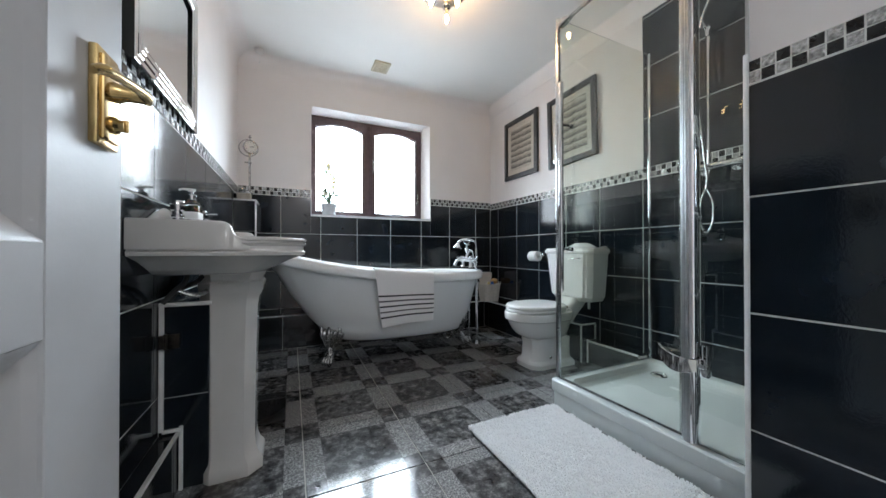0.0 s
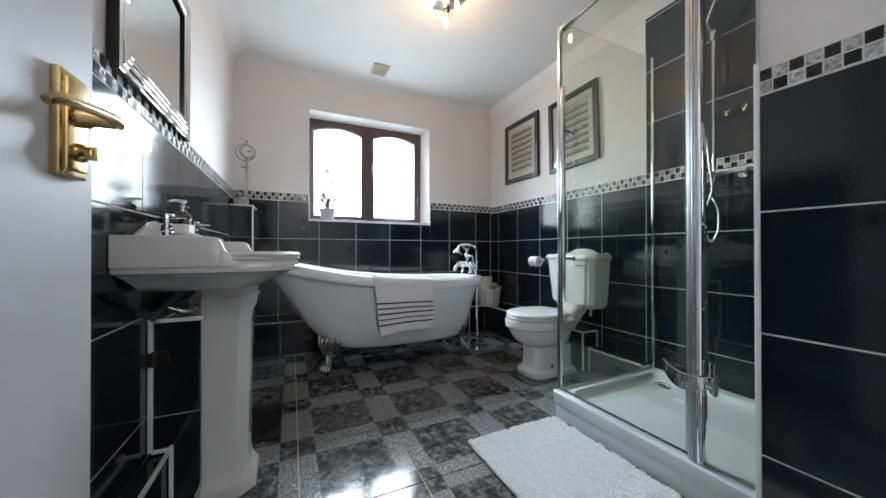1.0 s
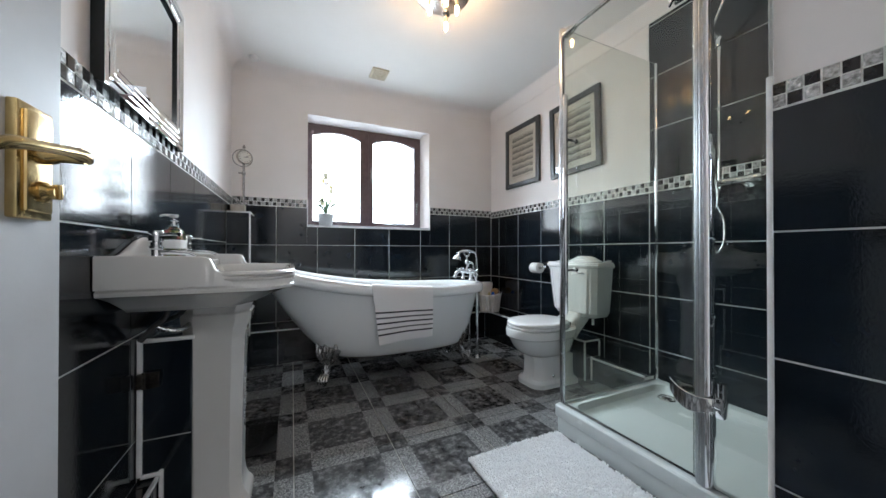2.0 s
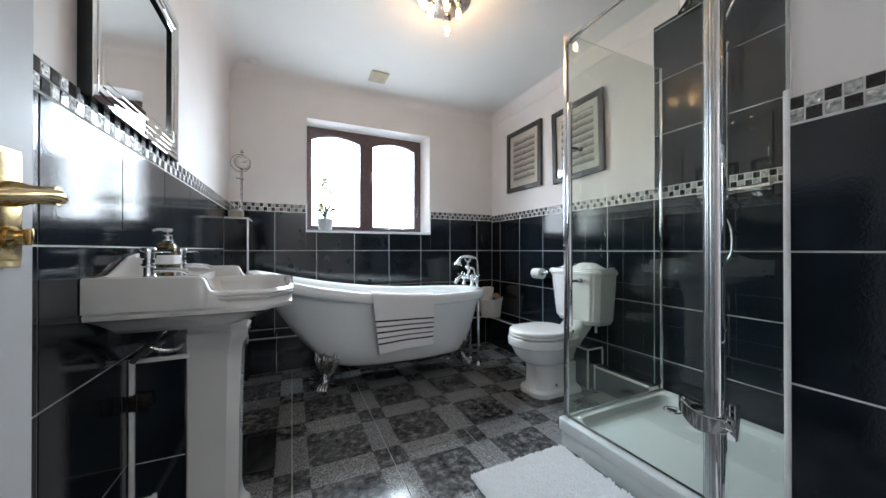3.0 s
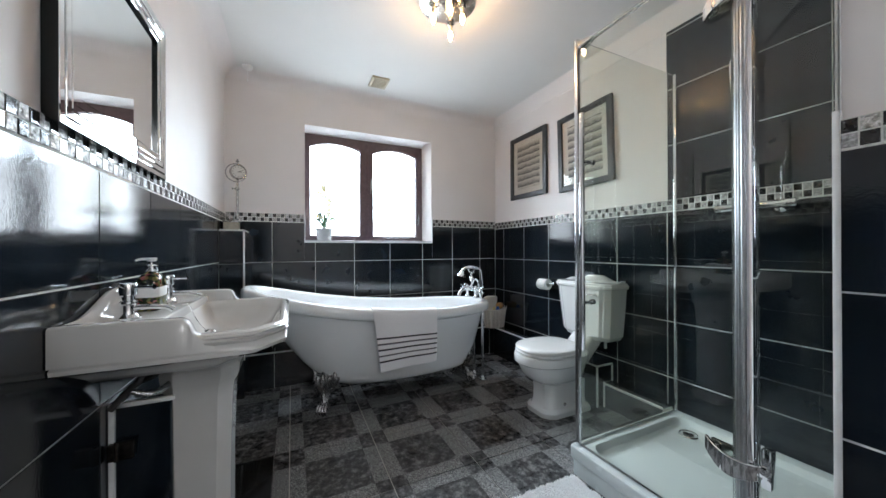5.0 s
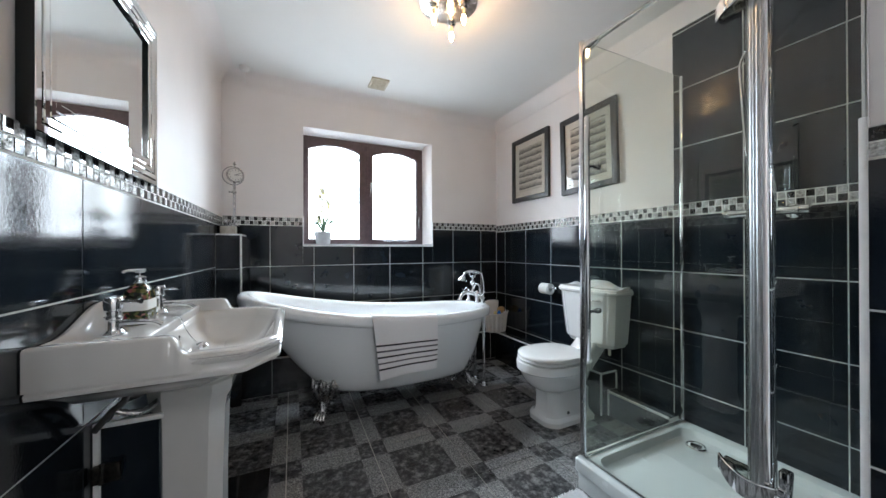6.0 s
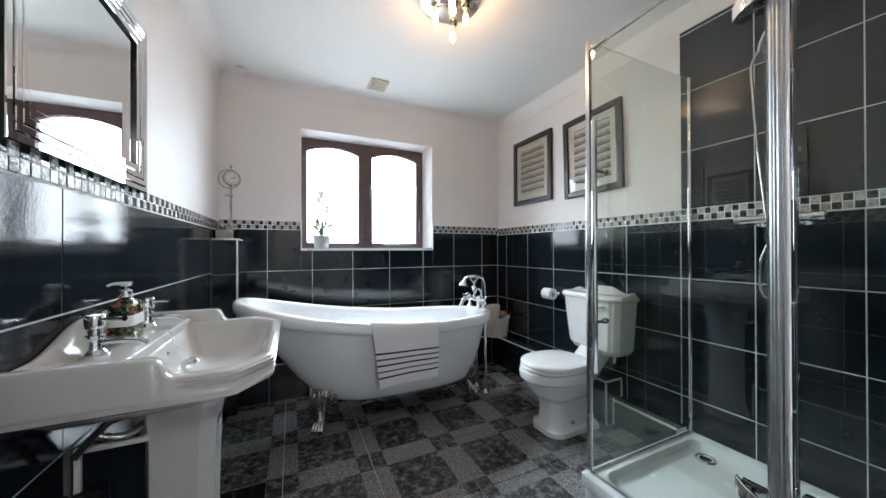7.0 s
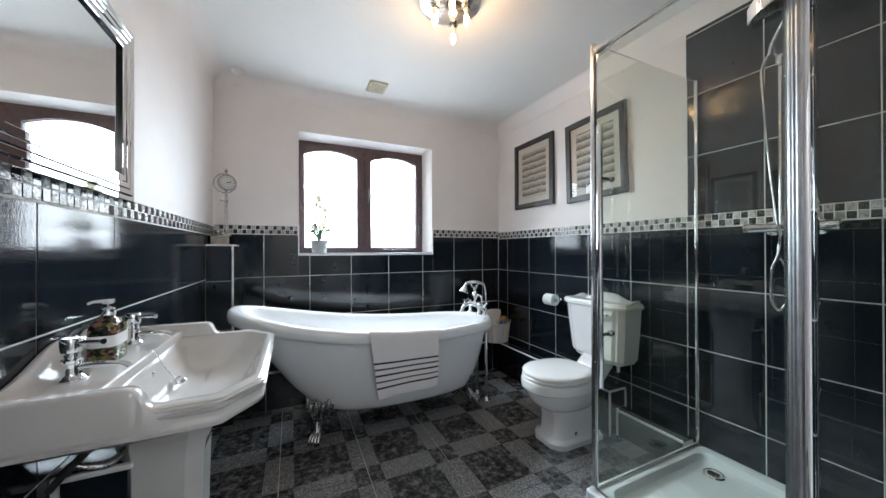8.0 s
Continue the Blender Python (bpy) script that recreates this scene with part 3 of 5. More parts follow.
# hinge clamps low and high on the post: a bowed cover plate outside, a block behind the glass
for z, up in ((0.440, 1), (1.868, -1)):
    bm = bmesh.new()
    rings = []
    for k in range(17):
        u = k / 16
        y = HY + 0.104 - 0.135 * u
        x = GX - 0.010 - 0.040 * math.sin(math.pi * (0.08 + 0.80 * u))
        mid = z + up * (0.012 - 0.030 * math.sin(math.pi * min(1.0, 0.70 * u)))
        half = 0.020 + 0.008 * math.sin(math.pi * u)
        rings.append([(x, y, mid - half), (x + 0.003, y, mid - half - 0.002), (x + 0.012, y, mid - half), (x + 0.012, y, mid + half), (x + 0.003, y, mid + half + 0.002), (x, y, mid + half)])
    loft(rings, bm=bm)
    box(GX - 0.020, GX - 0.003, HY + 0.070, HY + 0.100, z - 0.014, z + 0.014, 0.003, bm=bm)
    clamp = part("hinge_clamp", bm, CHROME, encl)
    bm = box(GX + 0.004, GX + 0.018, HY + 0.036, HY + 0.098, z - 0.020, z + 0.022, 0.003)
    part("clamp_plate", bm, CHROME, clamp)
    bm = box(GX - 0.014, GX + 0.020, HY - 0.058, HY - 0.034, z - 0.052, z + 0.062, 0.005)
    box(GX - 0.020, GX - 0.012, HY - 0.052, HY - 0.030, z - 0.020, z + 0.014, 0.003, bm=bm)
    part("hinge_block", bm, CHROME, clamp)

# thermostatic bar valve with riser, rose, handset and hose
VY, VZ, VX = 1.065, 1.287, 2.062
mixer = thing("shower_mixer", "chrome bar shower mixer with riser rail and hose", "shower mixer")
bm = tube([(VX, VY - 0.15, VZ), (VX, VY - 0.148, VZ), (VX, VY - 0.105, VZ), (VX, VY - 0.10, VZ), (VX, VY + 0.10, VZ), (VX, VY + 0.105, VZ), (VX, VY + 0.148, VZ), (VX, VY + 0.15, VZ)], [0.017, 0.021, 0.021, 0.0185, 0.0185, 0.021, 0.021, 0.017], 20)
part("valve_body", bm, CHROME, mixer)
for s in (-0.075, 0.075):
    part("wall_union", lathe([(0.033, 0), (0.033, 0.004), (0.026, 0.012), (0.014, 0.018), (0.014, 0.06)], 22, pose(XR - 0.0005, VY + s, VZ, 0, -90, 0)), CHROME, mixer)
RY_, RTOP = VY + 0.020, 2.052
part("riser_rail", tube([(VX, RY_, VZ), (VX, RY_, VZ + 0.02), (VX, RY_, RTOP - 0.01), (VX, RY_, RTOP)], [0.0095, 0.0095, 0.0095, 0.006], 16), CHROME, mixer)
part("wall_bracket", tube([(XR - 0.0005, RY_, 2.03), (VX, RY_, 2.03)], [0.018, 0.011], 16), CHROME, mixer)
bm = tube([(VX, RY_, 2.03), (VX - 0.014, RY_ + 0.012, 2.055), (VX - 0.026, RY_ + 0.016, 2.085)], [0.014, 0.012, 0.013], 14)
lathe([(0.015, -0.022), (0.018, 0), (0.015, 0.022)], 18, pose(VX, RY_, 2.015), bm)
part("slider", bm, CHROME, mixer)
bm = tube([(VX - 0.022, RY_ + 0.026, 2.045), (VX - 0.028, RY_ + 0.014, 2.085), (VX - 0.050, RY_ - 0.030, 2.150), (VX - 0.076, RY_ - 0.085, 2.225), (VX - 0.095, RY_ - 0.12, 2.262)], [0.0085, 0.0115, 0.0105, 0.012, 0.018], 14, None, 5)
lathe([(0.016, 0.016), (0.040, 0.006), (0.052, -0.006), (0.050, -0.014), (0, -0.016)], 28, pose(VX - 0.105, RY_ - 0.14, 2.268, 30, -35, 0), bm)
part("handset", bm, CHROME, mixer)
hose = smooth_path([(VX, RY_ - 0.004, VZ - 0.02), (VX - 0.004, RY_ + 0.008, 1.18), (VX - 0.012, RY_ - 0.022, 1.09), (VX - 0.02, RY_ - 0.026, 0.985), (VX - 0.026, RY_ + 0.0, 0.93), (VX - 0.034, RY_ + 0.022, 0.985), (VX - 0.034, RY_ + 0.020, 1.10), (VX - 0.032, RY_ - 0.006, 1.20), (VX - 0.034, RY_ + 0.006, 1.35), (VX - 0.034, RY_ + 0.030, 1.62), (VX - 0.030, RY_ + 0.046, 1.86), (VX - 0.026, RY_ + 0.052, 1.99), (VX - 0.022, RY_ + 0.030, 2.048)], 24)
bm = tube(hose, [0.0062 + 0.0008 * (i % 2) for i in range(len(hose))], 10)
part("hose", bm, CHROME, mixer, "ribbed chrome hose")

# ---------------------------------------------------------------- roll-top bath
BX0, BX1, BYC, BW = -0.205, 1.590, 2.712, 0.345
BCX, BA = (BX0 + BX1) / 2, (BX1 - BX0) / 2


def bath_rim(x):
    """The slipper back rises towards the west end."""
    return 0.664 + 0.190 * (max(0.0, 1.15 - x) / 1.35) ** 2.0


def bath_ring(off, f, drop=0.0, inner=False, n=72):
    """off: outwards from the rim line; f: 1 at the rim, 0 at the floor of the tub; drop: below the rim."""
    pts = []
    bz = 0.215 if inner else 0.158
    for i in range(n):
        a = 2 * math.pi * i / n
        c, s = math.cos(a), math.sin(a)
        k = 2.0 / 2.5
        ex, ey = math.copysign(abs(c) ** k, c), math.copysign(abs(s) ** k, s)
        taper = 1.0 - 0.05 * ex
        rx, ry = BCX + (BA + off) * ex, (BW * taper + off) * ey
        fx, fy = (0.885 + 0.485 * ex), 0.165 * ey
        e = f ** 0.60
        ew = f ** 0.46
        x, y = fx + (rx - fx) * e, fy + (ry - fy) * ew
        top = bath_rim(BCX + BA * ex)
        pts.append((x, BYC + y, bz + (top - drop - bz) * f))
    return pts


bath = thing("bath", "white roll-top slipper bath on silver claw feet", "bath")
rings = [bath_ring(-0.03, f) for f in (0.0, 0.012, 0.04, 0.09, 0.17, 0.28, 0.4, 0.53, 0.66, 0.78, 0.87)]
rings += [bath_ring(-0.026, 1.0, 0.078), bath_ring(-0.010, 1.0, 0.076), bath_ring(0.002, 1.0, 0.070), bath_ring(0.007, 1.0, 0.055), bath_ring(0.008, 1.0, 0.030), bath_ring(0.003, 1.0, 0.010), bath_ring(-0.012, 1.0, 0.0), bath_ring(-0.040, 1.0, 0.001), bath_ring(-0.052, 1.0, 0.007), bath_ring(-0.062, 1.0, 0.022)]
rings += [bath_ring(-0.066, f, 0.025, True) for f in (0.93, 0.8, 0.65, 0.5, 0.35, 0.2, 0.1, 0.03, 0.0)]
part("tub", loft(rings), ACRYLIC, bath, angle=60)


def claw_foot(parent, x, y, side, end):
    """A cast claw: curling leaves that clasp the tub, a tapering ankle, toes over a ball."""
    rings = []
    prof = ((0.004, 0.052, 0.011, 0.011), (0.022, 0.052, 0.014, 0.014), (0.030, 0.052, 0.026, 0.022), (0.052, 0.048, 0.033, 0.027), (0.076, 0.036, 0.028, 0.024), (0.105, 0.020, 0.023, 0.021), (0.135, 0.006, 0.026, 0.025), (0.165, -0.004, 0.036, 0.039), (0.195, -0.010, 0.047, 0.054), (0.225, -0.014, 0.054, 0.064), (0.255, -0.018, 0.055, 0.068), (0.278, -0.026, 0.046, 0.062), (0.288, -0.034, 0.024, 0.044))
    for z, cx, rx, ry in prof:
        amp = 0.15 if z > 0.12 else 0.12 if 0.028 < z < 0.08 else 0.03
        rings.append([(cx + rx * (1 + amp * math.sin(7 * a + z * 30)) * math.cos(a), ry * (1 + amp * math.sin(7 * a + z * 30)) * math.sin(a), z) for a in (2 * math.pi * i / 42 for i in range(42))])
    ang = math.degrees(math.atan2(side, end))
    m = Matrix.Translation((x, y, 0)) @ pose(0, 0, 0, 0, 0, ang) @ Matrix.Diagonal((1.08, 1.08, 1.0, 1)) @ Matrix.Translation((-0.05, 0, 0))

    def cast(name, bm, parent, label=""):
        bmesh.ops.transform(bm, matrix=m, verts=bm.verts[:])
        return part(name, bm, PEWTER, parent, label)
    foot = cast("foot", loft(rings), parent, "ornate cast silver claw foot")
    for k in range(7):                                   # pointed leaves, each with a curled tip
        a = radians(-84 + 28 * k)
        c, s_ = math.cos(a), math.sin(a)
        top = 0.292 if k % 2 else 0.272
        cast("leaf", tube([(-0.002 + 0.026 * c, 0.030 * s_, 0.140), (-0.008 + 0.046 * c, 0.052 * s_, 0.185), (-0.012 + 0.062 * c, 0.072 * s_, 0.235), (-0.014 + 0.064 * c, 0.076 * s_, top - 0.012), (-0.010 + 0.072 * c, 0.086 * s_, top)], [0.007, 0.013, 0.016, 0.011, 0.003], 8, None, 3), foot)
    for k in (-1.5, -0.5, 0.5, 1.5):
        cast("toe", tube([(0.040, 0.012 * k, 0.085), (0.070, 0.015 * k, 0.070), (0.086, 0.017 * k, 0.048), (0.082, 0.018 * k, 0.026)], [0.009, 0.011, 0.009, 0.003], 8, None, 3), foot)


for x, y, s, e in ((0.264, 2.545, -1, -0.55), (0.275, 2.86, 1, -0.55), (1.395, 2.600, -1, 0.75), (1.395, 2.83, 1, 0.75)):
    claw_foot(bath, x, y, s, e)
part("waste_pipe", tube([(1.25, 2.70, 0.16), (1.25, 2.70, 0.08), (1.30, 2.72, 0.06), (1.45, 2.95, 0.06), (1.5, 3.17, 0.08)], 0.018, 12, None, 5), CHROME, bath)

# bath filler on its two standpipes
filler = thing("bath_tap", "chrome traditional bath mixer with telephone handset on standpipes", "tap")
FX0, FYA, FYB, FZ = 1.470, 2.632, 2.772, 0.735
for y in (FYA, FYB):
    sp = part("standpipe", tube([(1.534, y, 0.004), (1.534, y, 0.35), (1.534, y, 0.55), (1.536, y, 0.60)], 0.012, 14), CHROME, filler)
    part("floor_collar", lathe([(0.032, 0), (0.032, 0.004), (0.02, 0.012), (0.0125, 0.03)], 22, pose(1.534, y, 0.001)), CHROME, sp)
    bm = lathe([(0.024, -0.05), (0.024, -0.046), (0.015, -0.036), (0.015, 0.0), (0.021, 0.006), (0.021, 0.03), (0.015, 0.036), (0.012, 0.05), (0.0, 0.052)], 20, pose(FX0, y, FZ))
    part("tap_body", bm, CHROME, filler)
    d = -1 if y == FYA else 1
    bm = tube([(FX0, y, FZ + 0.015), (FX0, y + d * 0.05, FZ + 0.02), (FX0, y + d * 0.075, FZ + 0.022)], [0.015, 0.010, 0.012], 14)
    for k in range(4):
        a = radians(45 + 90 * k)
        c = Vector((FX0, y + d * 0.078, FZ + 0.022))
        tube([c, c + 0.022 * Vector((math.cos(a), 0, math.sin(a))), c + 0.034 * Vector((math.cos(a), 0, math.sin(a)))], [0.006, 0.005, 0.008], 10, bm)
    part("cross_handle", bm, CHROME, filler)
bm = tube([(FX0, FYA, FZ + 0.015), (FX0, FYB, FZ + 0.015)], 0.015, 16)
YM = (FYA + FYB) / 2
tube([(FX0, YM, FZ + 0.015), (FX0 - 0.05, YM, FZ + 0.03), (FX0 - 0.10, YM, FZ + 0.012), (FX0 - 0.125, YM, FZ - 0.03)], [0.015, 0.014, 0.013, 0.015], 14, bm, 5)
part("spout", bm, CHROME, filler)
part("cradle_column", lathe([(0.018, 0.02), (0.021, 0.035), (0.013, 0.05), (0.012, 0.085), (0.02, 0.095), (0.022, 0.11), (0.012, 0.125), (0.014, 0.15), (0.03, 0.158), (0.03, 0.163), (0.0, 0.165)], 22, pose(FX0, YM, FZ)), CHROME, filler)
bm = tube([(FX0 + 0.05, YM - 0.02, FZ + 0.19), (FX0, YM, FZ + 0.20), (FX0 - 0.05, YM + 0.015, FZ + 0.195), (FX0 - 0.075, YM + 0.02, FZ + 0.172)], [0.010, 0.013, 0.011, 0.013], 14, None, 5)
lathe([(0.013, 0.02), (0.022, 0.0), (0.036, -0.02), (0.038, -0.03), (0.0, -0.033)], 24, pose(FX0 - 0.08, YM + 0.02, FZ + 0.15, 0, 18, 0), bm)
for s in (-0.03, 0.03):
    tube([(FX0 + s * 0.3, YM, FZ + 0.16), (FX0 + s, YM, FZ + 0.175), (FX0 + s, YM, FZ + 0.20)], 0.005, 10, bm)
part("handset", bm, CHROME, filler)
bm = tube([(FX0 + 0.05, YM - 0.02, FZ + 0.19), (FX0 + 0.075, YM - 0.03, FZ + 0.17), (FX0 + 0.082, YM - 0.035, FZ + 0.09), (FX0 + 0.07, YM - 0.05, FZ - 0.02), (FX0 + 0.045, YM - 0.085, FZ - 0.055), (FX0 + 0.02, YM - 0.09, FZ + 0.01), (FX0 + 0.012, YM - 0.085, FZ + 0.085), (FX0 + 0.0, YM - 0.05, FZ + 0.10), (FX0, YM - 0.015, FZ + 0.06)], 0.0075, 12, None, 8)
part("hose", bm, CHROME, filler)

# ---------------------------------------------------------------- towel over the bath's rim
def towel_mat():
    m, nt, p = nodes_of("white_terry_with_dark_stripes")
    tc = nt.nodes.new("ShaderNodeTexCoord")
    sep = nt.nodes.new("ShaderNodeSeparateXYZ")
    nt.links.new(tc.outputs["UV"], sep.inputs[0])
    r = nt.nodes.new("ShaderNodeValToRGB")
    r.color_ramp.interpolation = "CONSTANT"
    white, black, grey = (0.92, 0.90, 0.91), (0.012, 0.012, 0.02), (0.11, 0.10, 0.12)
    stops = [(0.0, white)]
    for at, w, c in ((0.440, 0.026, black), (0.535, 0.024, grey), (0.628, 0.026, black), (0.725, 0.024, grey), (0.820, 0.026, black)):
        stops += [(at, c), (at + w, white)]
    while len(r.color_ramp.elements) < len(stops):
        r.color_ramp.elements.new(0.99)
    for e, (q, c) in zip(r.color_ramp.elements, stops):
        e.position, e.color = q, (*c, 1)
    nt.links.new(sep.outputs["Y"], r.inputs[0])
    v = coords(nt)
    mx = nt.nodes.new("ShaderNodeMix")
    mx.data_type, mx.blend_type = "RGBA", "MULTIPLY"
    mx.inputs["Factor"].default_value = 0.5
    nt.links.new(r.outputs[0], mx.inputs["A"])
    nt.links.new(ramp(nt, noise_tex(nt, v, 220, 3), [(0.3, (0.90,) * 3), (0.6, (1, 1, 1))]), mx.inputs["B"])
    nt.links.new(mx.outputs["Result"], p.inputs["Base Color"])
    p.inputs["Roughness"].default_value = 0.95
    p.inputs["Sheen Weight"].default_value = 0.3
    bump(nt, p, noise_tex(nt, v, 300, 3), 0.35, 0.0015)
    return m


def towel_sheet():
    """Hangs over the near rim: outside to a hand's width from the tub's foot, inside a short flap."""
    bm = bmesh.new()
    uvl = bm.loops.layers.uv.new("UVMap")
    nx, nz = 40, 64
    tx0, tx1 = 0.547, 0.995
    outer_len = 0.378
    grid_o, grid_uv = [], {}
    for i in range(nx + 1):
        u = i / nx
        row = []
        for j in range(nz + 1):
            w = j / nz
            x = tx0 + (tx1 - tx0) * u
            top = bath_rim(x)
            ex = min(1.0, abs((x - BCX) / BA))
            edge = BYC - BW * (1 - ex ** 2.5) ** (1 / 2.5)
            slack = 0.0035 * math.sin(u * 9 + w * 3) * w
            if w < 0.22:                       # inside flap, rim top
                s = w / 0.22
                path = [(edge + 0.085, top - 0.075), (edge + 0.062, top - 0.010), (edge + 0.045, top + 0.009), (edge - 0.002, top + 0.010)]
                k = s * 3
                a = min(2, int(k))
                q = k - a
                y, z = (path[a][c] * (1 - q) + path[a + 1][c] * q for c in (0, 1))
                vv = -0.2 + 0.2 * s
            else:
                s = (w - 0.22) / 0.78
                d = s * outer_len
                y = edge - 0.021 + 0.010 * math.exp(-d * 60) + 0.012 * math.sin(u * 6.0 + 0.5) * s * s + 0.02 * s * s - 0.006 * math.sin(u * 3.14) * s
                y += 0.005 * s
                z = top + 0.006 - d - 0.004 * (1 - math.exp(-d * 60))
                x += s * (0.055 * (1 - u) + 0.004)
                z += 0.052 * s * (u - 0.62) + 0.012 * s * math.sin(u * 4.0 - 0.7)
                vv = s
            row.append((Vector((x, y + slack, z)), (u, vv)))
        grid_o.append(row)
    front = [[bm.verts.new(p) for p, _ in r] for r in grid_o]
    back = [[bm.verts.new(p + Vector((0, 0.007, -0.004 if j / nz < 0.22 else 0.0))) for j, (p, _) in enumerate(r)] for r in grid_o]
    for i in range(nx):
        for j in range(nz):
            for lay_, rev in ((front, False), (back, True)):
                ids = [(i, j), (i + 1, j), (i + 1, j + 1), (i, j + 1)]
                if rev:
                    ids.reverse()
                f = bm.faces.new([lay_[a][b] for a, b in ids])
                for lp, (a, b) in zip(f.loops, ids):
                    lp[uvl].uv = grid_o[a][b][1]
    for i in range(nx):
        for j in (0, nz):
            f = bm.faces.new((front[i][j], back[i][j], back[i + 1][j], front[i + 1][j]))
            for lp in f.loops:
                lp[uvl].uv = (0.5, 0.95)
    for j in range(nz):
        for i in (0, nx):
            f = bm.faces.new((front[i][j], front[i][j + 1], back[i][j + 1], back[i][j]))
            for lp, b in zip(f.loops, (j, j + 1, j + 1, j)):
                lp[uvl].uv = grid_o[i][b][1]
    return bm


towel = part("hand_towel", towel_sheet(), towel_mat(), angle=80)
tagged(towel, "white towel with dark stripes hanging over the bath rim", "towel")

# ---------------------------------------------------------------- washbasin on its pedestal
NY, FYY, NC = 1.262, 1.956, 1.609
basin = thing("washbasin", "white ceramic washbasin with stepped rim on a pedestal", "washbasin")


def basin_outline(z, grow=0.0, back=XL + 0.002, front=0.068, half=0.347, cut=0.055, n=6):
    """Half-octagon plan: straight back, sides, and a front with cut corners."""
    h, f = half + grow, front + grow
    pts = [(back, -h), (-0.17, -h), (-0.16, -h), (f - 0.084, -h + 0.001), (f - 0.070, -h + 0.007), (f - 0.010, -h + 0.086), (f, -h + 0.106),
           (f, 0.0), (f, h - 0.106), (f - 0.010, h - 0.086), (f - 0.070, h - 0.007), (f - 0.084, h - 0.001), (-0.16, h), (-0.17, h), (back, h), (back, 0.0)]
    return [(x, NC + y, z) for x, y in pts]


def shrink(ring, cx, sx, sy, z):
    return [(cx + (x - cx) * sx, NC + (y - NC) * sy, z) for x, y, _ in ring]


base = basin_outline(0)
rings = [shrink(base, -0.30, 0.40, 0.40, 0.752), shrink(base, -0.32, 0.58, 0.58, 0.754), shrink(base, -0.33, 0.66, 0.64, 0.760), shrink(base, -0.33, 0.74, 0.70, 0.775), shrink(base, -0.33, 0.86, 0.84, 0.800), shrink(base, XL, 0.955, 0.94, 0.814)]
rings += [basin_outline(z + 0.008, g) for z, g in ((0.807, -0.016), (0.810, -0.005), (0.820, -0.002), (0.825, -0.007), (0.832, -0.008), (0.840, -0.007), (0.845, -0.001), (0.850, 0.001), (0.853, -0.005), (0.855, -0.005), (0.858, 0.001), (0.862, 0.002), (0.864, -0.003), (0.866, -0.003), (0.869, -0.009), (0.870, -0.020))]


def bowl_ring(z, g):
    h, b, f = 0.307 - g, -0.236 + g * 0.8, 0.040 - g
    pts = [(b, -h + 0.04), (b + 0.01, -h + 0.01), (-0.13, -h), (f - 0.076, -h + 0.001), (f - 0.062, -h + 0.007), (f - 0.010, -h + 0.076), (f, -h + 0.094), (f, 0.0), (f, h - 0.094), (f - 0.010, h - 0.076), (f - 0.062, h - 0.007), (f - 0.076, h - 0.001), (-0.13, h), (b + 0.01, h - 0.01), (b, h - 0.04), (b, 0.0)]
    return [(x, NC + y, z) for x, y in pts]


rings += [bowl_ring(0.877, -0.006), bowl_ring(0.874, 0.0), bowl_ring(0.848, 0.012), bowl_ring(0.81, 0.035), bowl_ring(0.782, 0.065), bowl_ring(0.772, 0.10)]
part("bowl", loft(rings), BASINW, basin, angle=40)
# raised sides and deck behind the bowl
def raised_side(ya, yb):
    top = [(XL + 0.002, 0.923), (-0.30, 0.923), (-0.172, 0.922), (-0.160, 0.920), (-0.150, 0.914), (-0.144, 0.904), (-0.140, 0.892), (-0.134, 0.882), (-0.124, 0.876)]
    rings = []
    for k, (x, z) in enumerate(top + [(-0.095, 0.868)]):
        e = 0.005
        if k == len(top):
            ya += 0.011 if yb > ya else -0.011
        rings.append([(x, ya, 0.836), (x, ya, z - e), (x, ya + (e if yb > ya else -e), z), (x, yb - (e if yb > ya else -e), z), (x, yb, z - e), (x, yb, 0.834)])
    return loft(rings)


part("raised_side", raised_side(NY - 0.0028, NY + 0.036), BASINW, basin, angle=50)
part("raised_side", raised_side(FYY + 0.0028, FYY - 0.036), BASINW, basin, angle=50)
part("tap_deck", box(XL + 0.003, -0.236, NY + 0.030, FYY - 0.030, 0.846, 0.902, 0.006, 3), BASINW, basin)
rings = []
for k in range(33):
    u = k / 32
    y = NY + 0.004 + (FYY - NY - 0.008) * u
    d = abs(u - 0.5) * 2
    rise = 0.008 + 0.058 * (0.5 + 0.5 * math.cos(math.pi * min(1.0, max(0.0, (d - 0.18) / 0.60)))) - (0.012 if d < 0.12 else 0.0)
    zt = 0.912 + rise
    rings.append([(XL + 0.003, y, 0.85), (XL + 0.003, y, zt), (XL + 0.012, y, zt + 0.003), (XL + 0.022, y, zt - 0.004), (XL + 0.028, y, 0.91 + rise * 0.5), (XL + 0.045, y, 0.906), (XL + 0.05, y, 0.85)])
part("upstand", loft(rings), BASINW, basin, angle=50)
ped = []
